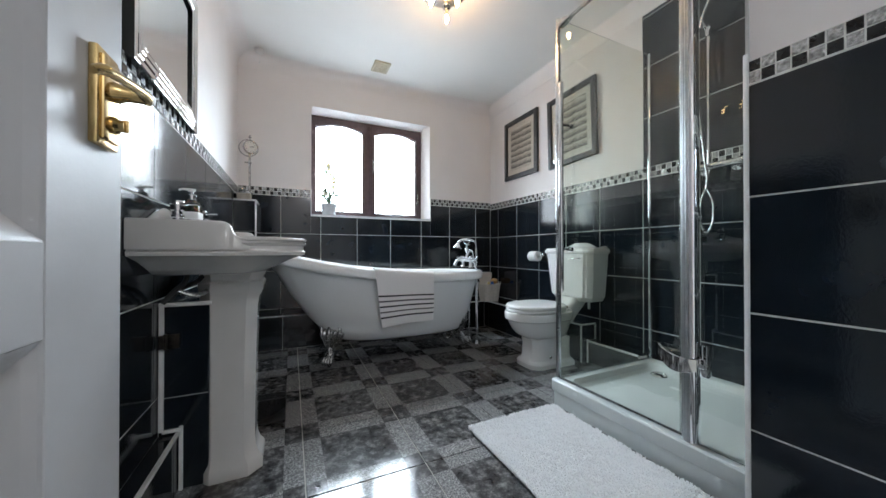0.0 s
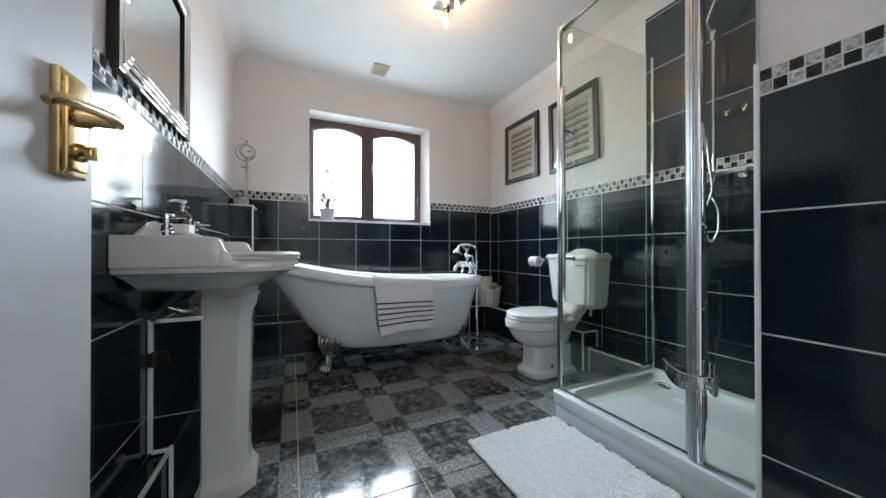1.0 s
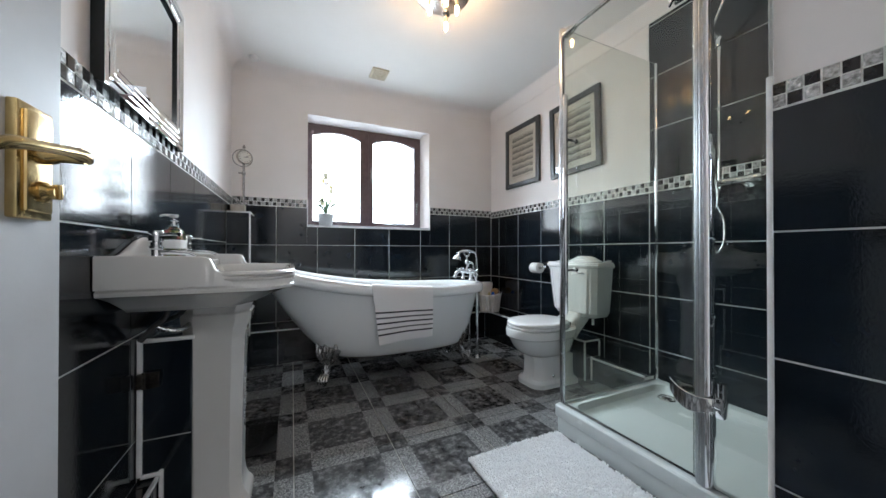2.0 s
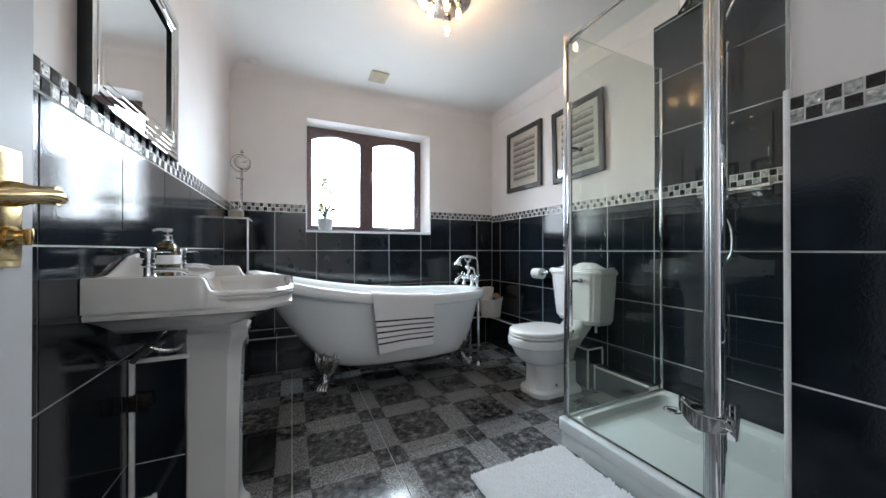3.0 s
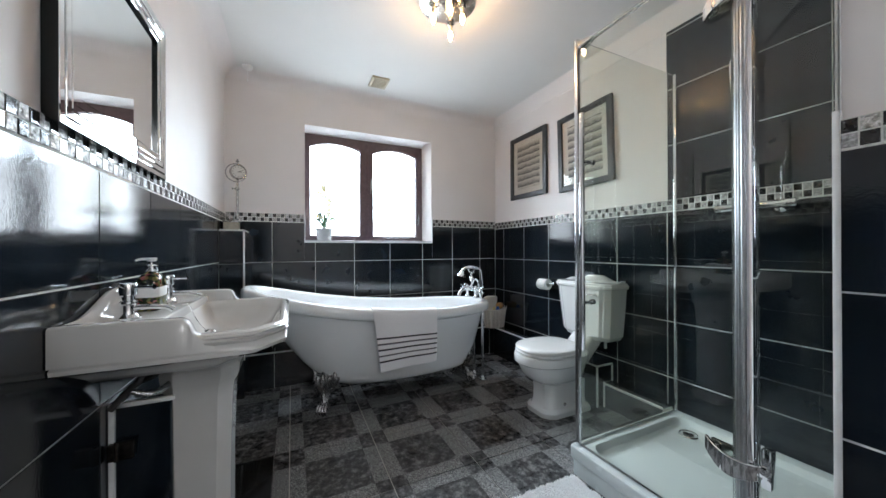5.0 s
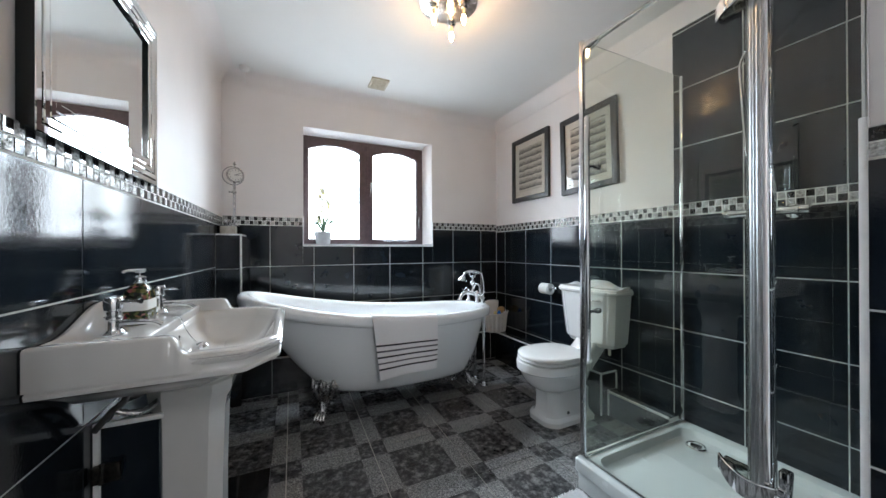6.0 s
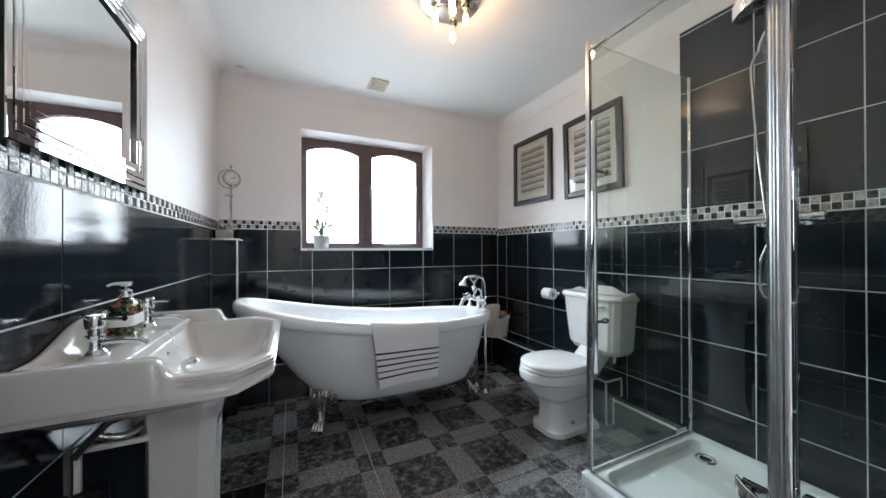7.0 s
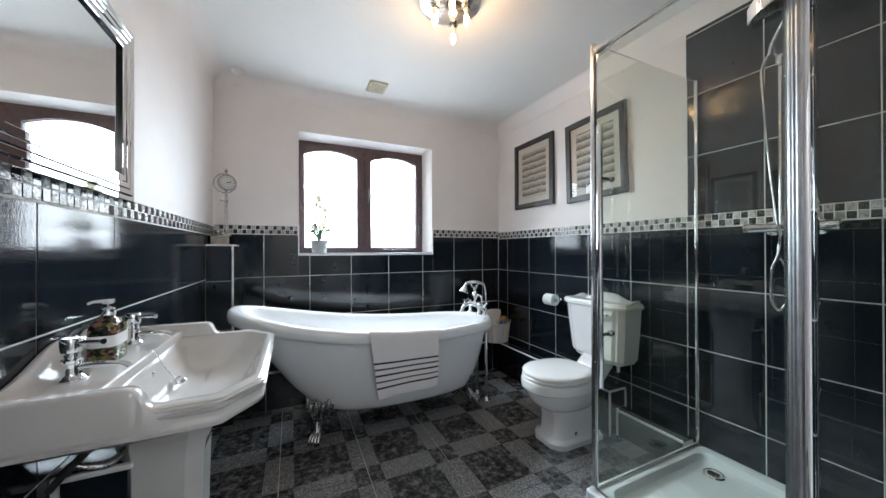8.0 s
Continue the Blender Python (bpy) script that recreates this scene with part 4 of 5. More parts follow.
for z, hx0, hx1, hy, ch in ((0.0, -0.345, -0.068, 0.108, 0.045), (0.035, -0.345, -0.068, 0.108, 0.045), (0.05, -0.342, -0.074, 0.102, 0.043), (0.062, -0.338, -0.084, 0.096, 0.04), (0.085, -0.334, -0.092, 0.088, 0.036), (0.12, -0.333, -0.096, 0.083, 0.034), (0.40, -0.335, -0.094, 0.080, 0.034), (0.62, -0.338, -0.088, 0.082, 0.036), (0.66, -0.34, -0.082, 0.088, 0.038), (0.672, -0.342, -0.074, 0.096, 0.042), (0.69, -0.344, -0.068, 0.102, 0.044), (0.715, -0.344, -0.066, 0.104, 0.045), (0.722, -0.34, -0.072, 0.098, 0.042), (0.735, -0.34, -0.068, 0.100, 0.042), (0.757, -0.34, -0.056, 0.114, 0.042)):
    ped.append(rect_ring(hx0 + 0.057, hx1 - 0.010, NC - hy, NC + hy, z, ch))
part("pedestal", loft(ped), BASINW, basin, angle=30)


def pillar_tap(parent, y, turn):
    c = pose(-0.322, y, 0.9015, 0, 0, turn) @ Matrix.Diagonal((0.95, 0.95, 0.88, 1))
    bm = lathe([(0.028, 0.0), (0.028, 0.005), (0.021, 0.011), (0.0175, 0.018), (0.0175, 0.044), (0.0205, 0.048), (0.0205, 0.054), (0.0155, 0.058), (0.0155, 0.070), (0.0195, 0.074), (0.0205, 0.088), (0.0205, 0.104), (0.0175, 0.110), (0.0, 0.112)], 24)
    tube([(0.0, 0, 0.032), (0.04, 0, 0.035), (0.085, 0, 0.031), (0.104, 0, 0.020)], [0.011, 0.0085, 0.0075, 0.0090], 14, bm, 5)
    bmesh.ops.transform(bm, matrix=c, verts=bm.verts[:])
    tap = part("tap", bm, CHROME, parent, "chrome pillar tap with lever")
    bm = tube([(0, 0, 0.096), (0.034, -0.012, 0.098), (0.058, -0.020, 0.098), (0.066, -0.023, 0.098)], [0.006, 0.0050, 0.0050, 0.0078], 12)
    tube([(0, 0, 0.10), (-0.004, 0.03, 0.103)], [0.007, 0.006], 12, bm)
    bmesh.ops.transform(bm, matrix=c, verts=bm.verts[:])
    part("lever", bm, CHROME, tap)


pillar_tap(basin, 1.450, 0)
pillar_tap(basin, 1.765, 0)
part("overflow", lathe([(0.012, 0.0), (0.0125, 0.003), (0.008, 0.004), (0.007, 0.0015), (0.0, 0.001)], 20, pose(-0.226, NC, 0.84, 0, 78, 0)), CHROME, basin)
bm = tube([(-0.25, NC + 0.03, 0.906), (-0.233, NC + 0.035, 0.902), (-0.222, NC + 0.05, 0.86), (-0.205, NC + 0.06, 0.825), (-0.18, NC + 0.055, 0.80)], 0.0017, 6, None, 6)
lathe([(0.018, 0), (0.02, 0.004), (0.014, 0.012), (0.0, 0.014)], 18, pose(-0.18, NC + 0.05, 0.797, 12, 0, 0), bm)
part("plug_chain", bm, CHROME, basin)
bm = bmesh.new()
for dy, r in ((0.0, 0.0), (0.06, 0.03)):
    tube([(-0.36, 1.45 + dy, 0.66), (-0.33, 1.46 + dy, 0.70), (-0.30 + r, 1.47 + dy, 0.74), (-0.30, 1.478 + dy * 5.2, 0.85)], 0.008, 10, bm, 6)
part("supply_hose", bm, RUBBER, basin, "dark flexible supply hoses under the basin")
part("waste_pipe", tube([(-0.33, 1.47, 0.70), (-0.30, 1.475, 0.685), (-0.27, 1.49, 0.68), (-0.24, 1.54, 0.70), (-0.22, 1.58, 0.735)], 0.009, 12, None, 5), PEWTER, basin)

# soap bottle on the basin
def floral():
    m, nt, p = nodes_of("dark_floral_print")
    v = coords(nt)
    vo = nt.nodes.new("ShaderNodeTexVoronoi")
    vo.inputs["Scale"].default_value = 105
    nt.links.new(v, vo.inputs["Vector"])
    sep = nt.nodes.new("ShaderNodeSeparateColor")
    nt.links.new(vo.outputs["Color"], sep.inputs[0])
    r = ramp(nt, sep.outputs[0], [(0.0, (0.008, 0.009, 0.007)), (0.40, (0.018, 0.03, 0.012)), (0.62, (0.10, 0.12, 0.04)), (0.80, (0.22, 0.19, 0.07)), (0.91, (0.24, 0.03, 0.05)), (0.98, (0.42, 0.26, 0.22))])
    nt.links.new(r, p.inputs["Base Color"])
    p.inputs["Roughness"].default_value = 0.12
    return m


soap = thing("soap_dispenser", "floral glass soap dispenser with white label and chrome pump", "soap dispenser", at=(-0.318, 1.600, 0.9025))
def rrect(hx, hy, z, k=0.35, n=24):
    out = []
    for i in range(n):
        a = 2 * math.pi * (i + 0.5) / n
        c, s = math.cos(a), math.sin(a)
        out.append((hx * math.copysign(abs(c) ** k, c), hy * math.copysign(abs(s) ** k, s), z))
    return out
SB = Matrix.Diagonal((1.0, 0.98, 0.875, 1))
part("bottle", loft([rrect(0.027, 0.042, 0.0), rrect(0.029, 0.044, 0.003), rrect(0.029, 0.044, 0.092), rrect(0.0285, 0.043, 0.104, 0.4), rrect(0.0265, 0.038, 0.116, 0.5), rrect(0.021, 0.028, 0.127, 0.75), rrect(0.014, 0.014, 0.133, 1), rrect(0.013, 0.013, 0.14, 1)]), floral(), soap, angle=50)
part("label_band", loft([rrect(0.0297, 0.0447, 0.048), rrect(0.0300, 0.0450, 0.049), rrect(0.0300, 0.0450, 0.081), rrect(0.0297, 0.0447, 0.082)], False, False), surface("white_paper_label", (0.74, 0.74, 0.72), (0.8, 0.8, 0.78), 30, (0.4, 0.6)), soap, "plain white label band")
part("collar", lathe([(0.0155, 0.136), (0.0165, 0.138), (0.0165, 0.156), (0.012, 0.16), (0.006, 0.162), (0.006, 0.174)], 20), CHROME, soap)
bm = tube([(0.012, 0.005, 0.180), (-0.010, -0.004, 0.1805), (-0.026, -0.010, 0.180), (-0.035, -0.013, 0.174)], [0.0055, 0.0052, 0.0042, 0.0034], 12, None, 4)
lathe([(0.0105, 0.172), (0.011, 0.174), (0.0105, 0.183), (0.0, 0.185)], 18, None, bm)
part("pump_head", bm, TRIM, soap)

for o in soap.children:
    o.data.transform(SB)

# ---------------------------------------------------------------- mirror
mirror = thing("wall_mirror", "rectangular wall mirror with silvered frame and black edges", "mirror")
MX0, MX1, MY0, MY1, MZ0, MZ1 = XL - BACK + 0.001, -0.364, 1.264, 1.914, 1.362, 1.948
FW = 0.083
bm = box(MX0, MX1 - 0.006, MY0, MY0 + FW, MZ0, MZ1)
box(MX0, MX1 - 0.006, MY1 - FW, MY1, MZ0, MZ1, bm=bm)
box(MX0, MX1 - 0.006, MY0 + FW, MY1 - FW, MZ0, MZ0 + FW, bm=bm)
box(MX0, MX1 - 0.006, MY0 + FW, MY1 - FW, MZ1 - FW, MZ1, bm=bm)
part("box_frame", bm, surface("black_lacquered_edge", (0.003, 0.006, 0.007), (0.006, 0.010, 0.011), 30, (0.12, 0.22)), mirror, "black box frame", smooth=False)
part("glass", box(MX1 - 0.020, MX1 - 0.0145, MY0 + FW, MY1 - FW, MZ0 + FW, MZ1 - FW), MIRROR, mirror, smooth=False)


def bevel_strip(i0, i1, x):
    """A mitred ring of mirrored glass between two insets, with bevelled edges."""
    rings = []
    for ins, dx in ((i0, -0.005), (i0 + 0.0002, 0.0), (i0 + 0.003, 0.0012), (i1 - 0.0025, 0.0012), (i1 - 0.0002, 0.0), (i1, -0.005)):
        rings.append([(x + dx, MY0 + ins, MZ0 + ins), (x + dx, MY1 - ins, MZ0 + ins), (x + dx, MY1 - ins, MZ1 - ins), (x + dx, MY0 + ins, MZ1 - ins)])
    return loft(rings, False, False)


for a, b, x in ((0.0, 0.0195, MX1 - 0.0055), (0.020, 0.0395, MX1 - 0.003), (0.040, 0.0595, MX1 - 0.003), (0.060, FW, MX1 - 0.0055)):
    part("mirror_strip", bevel_strip(a, b, x), MIRROR, mirror, "bevelled mirrored strip", smooth=False)

# ---------------------------------------------------------------- framed pictures
def sketch_mat():
    m, nt, p = nodes_of("grey_layered_drawing")
    v = coords(nt, 0.35)
    mp = nt.nodes.new("ShaderNodeMapping")
    mp.inputs["Scale"].default_value = (1, 11.0, 17.0)
    nt.links.new(v, mp.inputs["Vector"])
    f = noise_tex(nt, mp.outputs[0], 3.4, 10, 0.8)
    w = nt.nodes.new("ShaderNodeTexWave")
    w.wave_type, w.bands_direction, w.wave_profile = "BANDS", "Z", "SAW"
    w.inputs["Scale"].default_value, w.inputs["Distortion"].default_value, w.inputs["Detail"].default_value, w.inputs["Detail Scale"].default_value = 5.4, 1.7, 9, 3.0
    nt.links.new(v, w.inputs["Vector"])
    mx = nt.nodes.new("ShaderNodeMath")
    mx.operation = "MULTIPLY_ADD"
    mx.inputs[1].default_value = 0.62
    nt.links.new(w.outputs["Fac"], mx.inputs[0])
    sc = nt.nodes.new("ShaderNodeMath")
    sc.operation, sc.inputs[1].default_value = "MULTIPLY", 0.95
    nt.links.new(f, sc.inputs[0])
    nt.links.new(sc.outputs[0], mx.inputs[2])
    nt.links.new(ramp(nt, mx.outputs[0], [(0.46, (0.025, 0.024, 0.024)), (0.62, (0.13, 0.125, 0.115)), (0.82, (0.36, 0.34, 0.30)), (1.0, (0.56, 0.53, 0.47))]), p.inputs["Base Color"])
    p.inputs["Roughness"].default_value = 0.6
    return m


SKETCH = sketch_mat()
MOUNT = surface("cream_mount_board", (0.58, 0.56, 0.51), (0.64, 0.62, 0.57), 20, (0.7, 0.9))
PICGLASS = glass_mat("picture_glass", (0.97, 0.98, 0.97))


def picture(y, z, w, h, label, lean=0.0):
    pic = thing("framed_picture", label, "picture", "pictures on the wall", at=(XR + BACK - 0.0005, y, z))
    pic.matrix_world = pic.matrix_world @ pose(0, 0, 0, lean, 0, 0)
    fw, d = 0.044, 0.026
    def bar(a0, a1, b0, b1, inner):
        return box(-d, 0, a0, a1, b0, b1, 0.003)
    for nm, y0, y1, z0, z1 in (("frame_side", -w / 2, -w / 2 + fw, -h / 2, h / 2), ("frame_side", w / 2 - fw, w / 2, -h / 2, h / 2), ("frame_rail", -w / 2 + fw, w / 2 - fw, -h / 2, -h / 2 + fw), ("frame_rail", -w / 2 + fw, w / 2 - fw, h / 2 - fw, h / 2)):
        part(nm, bar(y0, y1, z0, z1, 0), BLACKFRAME, pic)
    iw, ih = w / 2 - fw, h / 2 - fw
    mw = 0.052
    rings = []
    for ins, x in ((0.0, -0.010), (mw - 0.002, -0.010), (mw, -0.008)):
        rings.append([(x, -iw + ins, -ih + ins), (x, iw - ins, -ih + ins), (x, iw - ins, ih - ins), (x, -iw + ins, ih - ins)])
    part("mount", loft(rings, False, False), MOUNT, pic, "cream mount board", smooth=False)
    part("drawing", box(-0.008, -0.006, -iw + mw - 0.002, iw - mw + 0.002, -ih + mw - 0.002, ih - mw + 0.002), SKETCH, pic, "grey drawing of stacked layers", smooth=False)
    g = part("glass", box(-0.0175, -0.0155, -iw - 0.002, iw + 0.002, -ih - 0.002, ih + 0.002), PICGLASS, pic, "clear picture glass", smooth=False)
    g.visible_shadow = False


picture(2.762, 1.888, 0.512, 0.612, "grey layered drawing in a charcoal frame beside the window wall")
picture(2.106, 1.870, 0.512, 0.612, "grey layered drawing in a charcoal frame hung slightly askew", -1.6)

# ---------------------------------------------------------------- toilet
WCY = 1.990
toilet = thing("toilet", "white close-coupled toilet with closed lid and tall cistern", "toilet", at=(0, WCY, 0))


def egg(x0, x1, hw, z, n=40, k=0.86):
    """Egg-shaped ring: round towards -x, squarer at the back."""
    cx = x0 + (x1 - x0) * 0.47
    out = []
    for i in range(n):
        a = 2 * math.pi * i / n
        c, s = math.cos(a), math.sin(a)
        r = (x1 - cx) if c > 0 else (cx - x0)
        kk = 0.62 if c > 0 else k + 0.1
        out.append((cx + r * math.copysign(abs(c) ** kk, c), hw * math.copysign(abs(s) ** (0.9), s), z))
    return out


def foot_ring(x0, x1, hw, z, ch, n=40):
    corners = [(x0, -hw + ch), (x0 + ch * 1.1, -hw), (x1, -hw), (x1, hw), (x0 + ch * 1.1, hw), (x0, hw - ch)]
    out = []
    for i in range(n):
        a = 2 * math.pi * i / n
        d = Vector((math.cos(a), math.sin(a)))
        cx = (x0 + x1) / 2
        best = 9
        for p, q in zip(corners, corners[1:] + corners[:1]):
            p, q = Vector((p[0] - cx, p[1])), Vector((q[0] - cx, q[1]))
            e = q - p
            den = d.x * e.y - d.y * e.x
            if abs(den) > 1e-9:
                t = (p.x * e.y - p.y * e.x) / den
                s = (p.x * d.y - p.y * d.x) / den
                if t > 0 and -1e-6 <= s <= 1 + 1e-6:
                    best = min(best, t)
        out.append((cx + d.x * best, d.y * best, z))
    return out


rings = [foot_ring(1.535, 1.92, 0.128, 0.001, 0.05), foot_ring(1.535, 1.92, 0.128, 0.03, 0.05), foot_ring(1.543, 1.915, 0.12, 0.042, 0.047), foot_ring(1.556, 1.905, 0.108, 0.05, 0.042), foot_ring(1.570, 1.90, 0.100, 0.075, 0.04), foot_ring(1.574, 1.90, 0.097, 0.16, 0.04), foot_ring(1.568, 1.90, 0.098, 0.20, 0.04),
         egg(1.556, 1.90, 0.101, 0.206), egg(1.532, 1.902, 0.118, 0.216), egg(1.496, 1.905, 0.138, 0.240), egg(1.466, 1.91, 0.155, 0.275), egg(1.447, 1.92, 0.165, 0.312), egg(1.437, 1.925, 0.171, 0.334), egg(1.432, 1.925, 0.176, 0.337), egg(1.420, 1.928, 0.188, 0.345), egg(1.417, 1.93, 0.191, 0.384), egg(1.421, 1.93, 0.187, 0.395), egg(1.45, 1.925, 0.165, 0.399)]
part("pan", loft(rings), CERAMIC, toilet, angle=30)
SEAT = surface("white_painted_seat", (0.80, 0.80, 0.79), (0.84, 0.84, 0.83), 6, (0.14, 0.22), coat=0.3)
seat = part("seat", loft([egg(1.436, 1.86, 0.176, 0.401), egg(1.430, 1.865, 0.181, 0.405), egg(1.429, 1.865, 0.182, 0.414), egg(1.436, 1.86, 0.177, 0.420)]), SEAT, toilet, "cream-white seat", angle=45)
part("lid", loft([egg(1.440, 1.86, 0.175, 0.4215), egg(1.432, 1.866, 0.182, 0.425), egg(1.431, 1.866, 0.183, 0.436), egg(1.436, 1.862, 0.179, 0.443), egg(1.455, 1.85, 0.162, 0.4475), egg(1.50, 1.83, 0.125, 0.450)]), SEAT, toilet, "closed glossy lid", angle=45)
for s in (-0.07, 0.07):
    part("seat_hinge", tube([(1.868, s - 0.02, 0.418), (1.868, s + 0.02, 0.418)], 0.011, 12), CHROME, toilet)
bm = loft([foot_ring(1.80, 1.93, 0.095, 0.305, 0.03), foot_ring(1.86, 1.98, 0.095, 0.36, 0.03), foot_ring(1.88, 2.03, 0.095, 0.41, 0.03), foot_ring(1.93, 2.07, 0.09, 0.45, 0.02), foot_ring(1.96, 2.08, 0.09, 0.48, 0.02)])
part("shelf", bm, CERAMIC, toilet, angle=40)


def cist_ring(z, x0, hw, ch):
    x1 = XR - 0.003
    s = 0.012
    return [(x1, -hw, z), (x0 + ch, -hw, z), (x0 + ch * 0.9, -hw + 0.004, z), (x0 + s, -hw + ch, z), (x0 + s, -hw + ch + 0.012, z), (x0, -hw + ch + 0.03, z), (x0, 0, z), (x0, hw - ch - 0.03, z), (x0 + s, hw - ch - 0.012, z), (x0 + s, hw - ch, z), (x0 + ch * 0.9, hw - 0.004, z), (x0 + ch, hw, z), (x1, hw, z), (x1, 0, z)]


rings = [cist_ring(z, x0, hw, 0.035) for z, x0, hw in ((0.450, 1.99, 0.165), (0.458, 1.978, 0.184), (0.478, 1.972, 0.194), (0.484, 1.966, 0.202), (0.500, 1.964, 0.206), (0.60, 1.957, 0.215), (0.72, 1.948, 0.226), (0.815, 1.943, 0.232))]
part("cistern", loft(rings), CERAMIC, toilet, angle=30)
rings = [cist_ring(z, x0, hw, 0.035) for z, x0, hw in ((0.812, 1.938, 0.238), (0.818, 1.930, 0.246), (0.834, 1.928, 0.248), (0.838, 1.934, 0.242), (0.846, 1.936, 0.240), (0.852, 1.942, 0.234))]
lid = part("cistern_lid", loft(rings), CERAMIC, toilet, angle=30)
rings = []
for k in range(29):
    u = k / 28
    y = -0.222 + 0.444 * u
    d = abs(u - 0.5) * 2
    rise = 0.004 + 0.038 * (0.5 + 0.5 * math.cos(math.pi * min(1.0, max(0.0, (d - 0.15) / 0.6)))) + (0.01 if d > 0.88 else 0.0)
    rings.append([(XR - 0.003, y, 0.848), (XR - 0.003, y, 0.853 + rise), (XR - 0.03, y, 0.853 + rise), (XR - 0.06, y, 0.851 + rise * 0.55), (XR - 0.10, y, 0.850 + rise * 0.1), (XR - 0.12, y, 0.848)])
part("lid_crest", loft(rings), CERAMIC, lid, angle=50)
bm = lathe([(0.016, 0), (0.017, 0.004), (0.011, 0.009), (0.009, 0.02), (0.0, 0.021)], 18, pose(1.952, -0.135, 0.775, 0, -90, 0))
tube([(1.932, -0.135, 0.775), (1.925, -0.12, 0.775), (1.922, -0.08, 0.772), (1.922, -0.055, 0.768)], [0.006, 0.006, 0.005, 0.0075], 12, bm, 4)
part("flush_lever", bm, CHROME, toilet)
for s in (-0.1, 0.1):
    part("floor_cap", lathe([(0.012, 0), (0.012, 0.004), (0.007, 0.009), (0, 0.01)], 14, pose(1.70, -0.099 if s < 0 else 0.099, 0.07, 90 if s < 0 else -90, 0, 0)), CHROME, toilet)
part("supply_pipe", tube([(2.06, -0.12, 0.395), (2.06, -0.12, 0.47)], 0.009, 10), TRIM, toilet)

# ---------------------------------------------------------------- toilet roll on its holder
roll = thing("toilet_roll_holder", "chrome wall bracket for a toilet roll", "roll holder")
RY, RZ = 2.43, 0.795
part("rose", lathe([(0.026, 0), (0.026, 0.004), (0.018, 0.012), (0.010, 0.02), (0.009, 0.05), (0.013, 0.058), (0.0, 0.064)], 22, pose(XR - 0.0005, RY - 0.05, RZ, 0, -90, 0)), CHROME, roll)
part("arm", tube([(XR - 0.055, RY - 0.05, RZ), (XR - 0.06, RY - 0.03, RZ), (XR - 0.062, RY + 0.13, RZ)], 0.0055, 12), CHROME, roll)
PAPER = surface("soft_white_paper", (0.78, 0.78, 0.77), (0.84, 0.84, 0.83), 30, (0.9, 1.0), relief=0.3, grain=120)
bm = lathe([(0.019, -0.05), (0.044, -0.05), (0.046, -0.048), (0.046, 0.048), (0.044, 0.05), (0.019, 0.05), (0.019, -0.05)], 32, pose(XR - 0.062, RY + 0.055, RZ - 0.012, 90, 0, 0), None, False, False)
tr = part("toilet_roll", bm, PAPER)
tagged(tr, "white toilet roll on a chrome wall bracket", "toilet roll")

# ---------------------------------------------------------------- wicker basket with toiletries
def basket_at(cx, cy, z0):
    b = thing("basket", "white wicker basket with cloth lining on the tiled ledge", "basket", at=(cx, cy, z0))
    WICK = surface("white_washed_wicker", (0.60, 0.57, 0.54), (0.78, 0.75, 0.72), 80, (0.6, 0.8), relief=0.5, grain=200)
    rings = []
    n = 60
    for k in range(15):
        z = 0.004 + 0.180 * k / 14
        gx, gy = 0.105 + 0.024 * k / 14, 0.072 + 0.016 * k / 14
        rib = [0.004 if i % 4 < 2 else -0.004 + 0.003 * (k % 2) for i in range(n)]
        rings.append([((gx + rib[i]) * math.cos(2 * math.pi * i / n), (gy + rib[i]) * math.sin(2 * math.pi * i / n), z) for i in range(n)])
    inner = [[(p[0] * 0.9, p[1] * 0.88, p[2]) for p in r] for r in (rings[-1], rings[8])]
    part("weave", loft(rings + inner), WICK, b, angle=20)
    a = [2 * math.pi * i / 40 for i in range(41)]
    part("rim_braid", tube([(0.130 * math.cos(t), 0.088 * math.sin(t), 0.186 + 0.002 * math.sin(t * 14)) for t in a], 0.007, 8), WICK, b)
    for s in (-1, 1):
        part("handle", tube([(s * 0.128, -0.02, 0.18), (s * 0.144, -0.015, 0.212), (s * 0.144, 0.015, 0.212), (s * 0.128, 0.02, 0.18)], 0.005, 8, None, 4), WICK, b)
    return b


BKX, BKY = 1.992, 3.135
basket_at(BKX, BKY, BBZ + 0.0005)
PLASTW = surface("cream_soft_cloth", (0.74, 0.70, 0.65), (0.82, 0.78, 0.73), 25, (0.7, 0.9), relief=0.4, grain=90)
bm = loft([[(BKX - 0.035 + rx * math.cos(2 * math.pi * i / 24) * (1 + 0.12 * math.sin(4 * math.pi * i / 24)), BKY + 0.022 + 0.036 * math.sin(2 * math.pi * i / 24), z) for i in range(24)] for rx, z in ((0.06, 0.37), (0.072, 0.43), (0.074, 0.50), (0.084, 0.555), (0.084, 0.588), (0.058, 0.598))])
tagged(part("folded_flannel", bm, PLASTW, angle=60), "cream folded flannel in the basket", "flannel")
bm = bmesh.new()
bmesh.ops.create_icosphere(bm, subdivisions=3, radius=0.036, matrix=Matrix.Translation((BKX + 0.048, BKY - 0.012, 0.495)))
for v in bm.verts:
    v.co += 0.006 * noise.noise(v.co * 60) * Vector((1, 1, 1))
tagged(part("bath_sponge", bm, surface("orange_sponge", (0.42, 0.24, 0.09), (0.58, 0.36, 0.16), 60, (0.9, 1.0), relief=0.9, grain=120, dist=0.004), angle=70), "orange natural sponge in the wicker basket", "sponge")
bm = bmesh.new()
bmesh.ops.create_icosphere(bm, subdivisions=3, radius=0.03, matrix=Matrix.Translation((BKX + 0.085, BKY + 0.012, 0.498)))
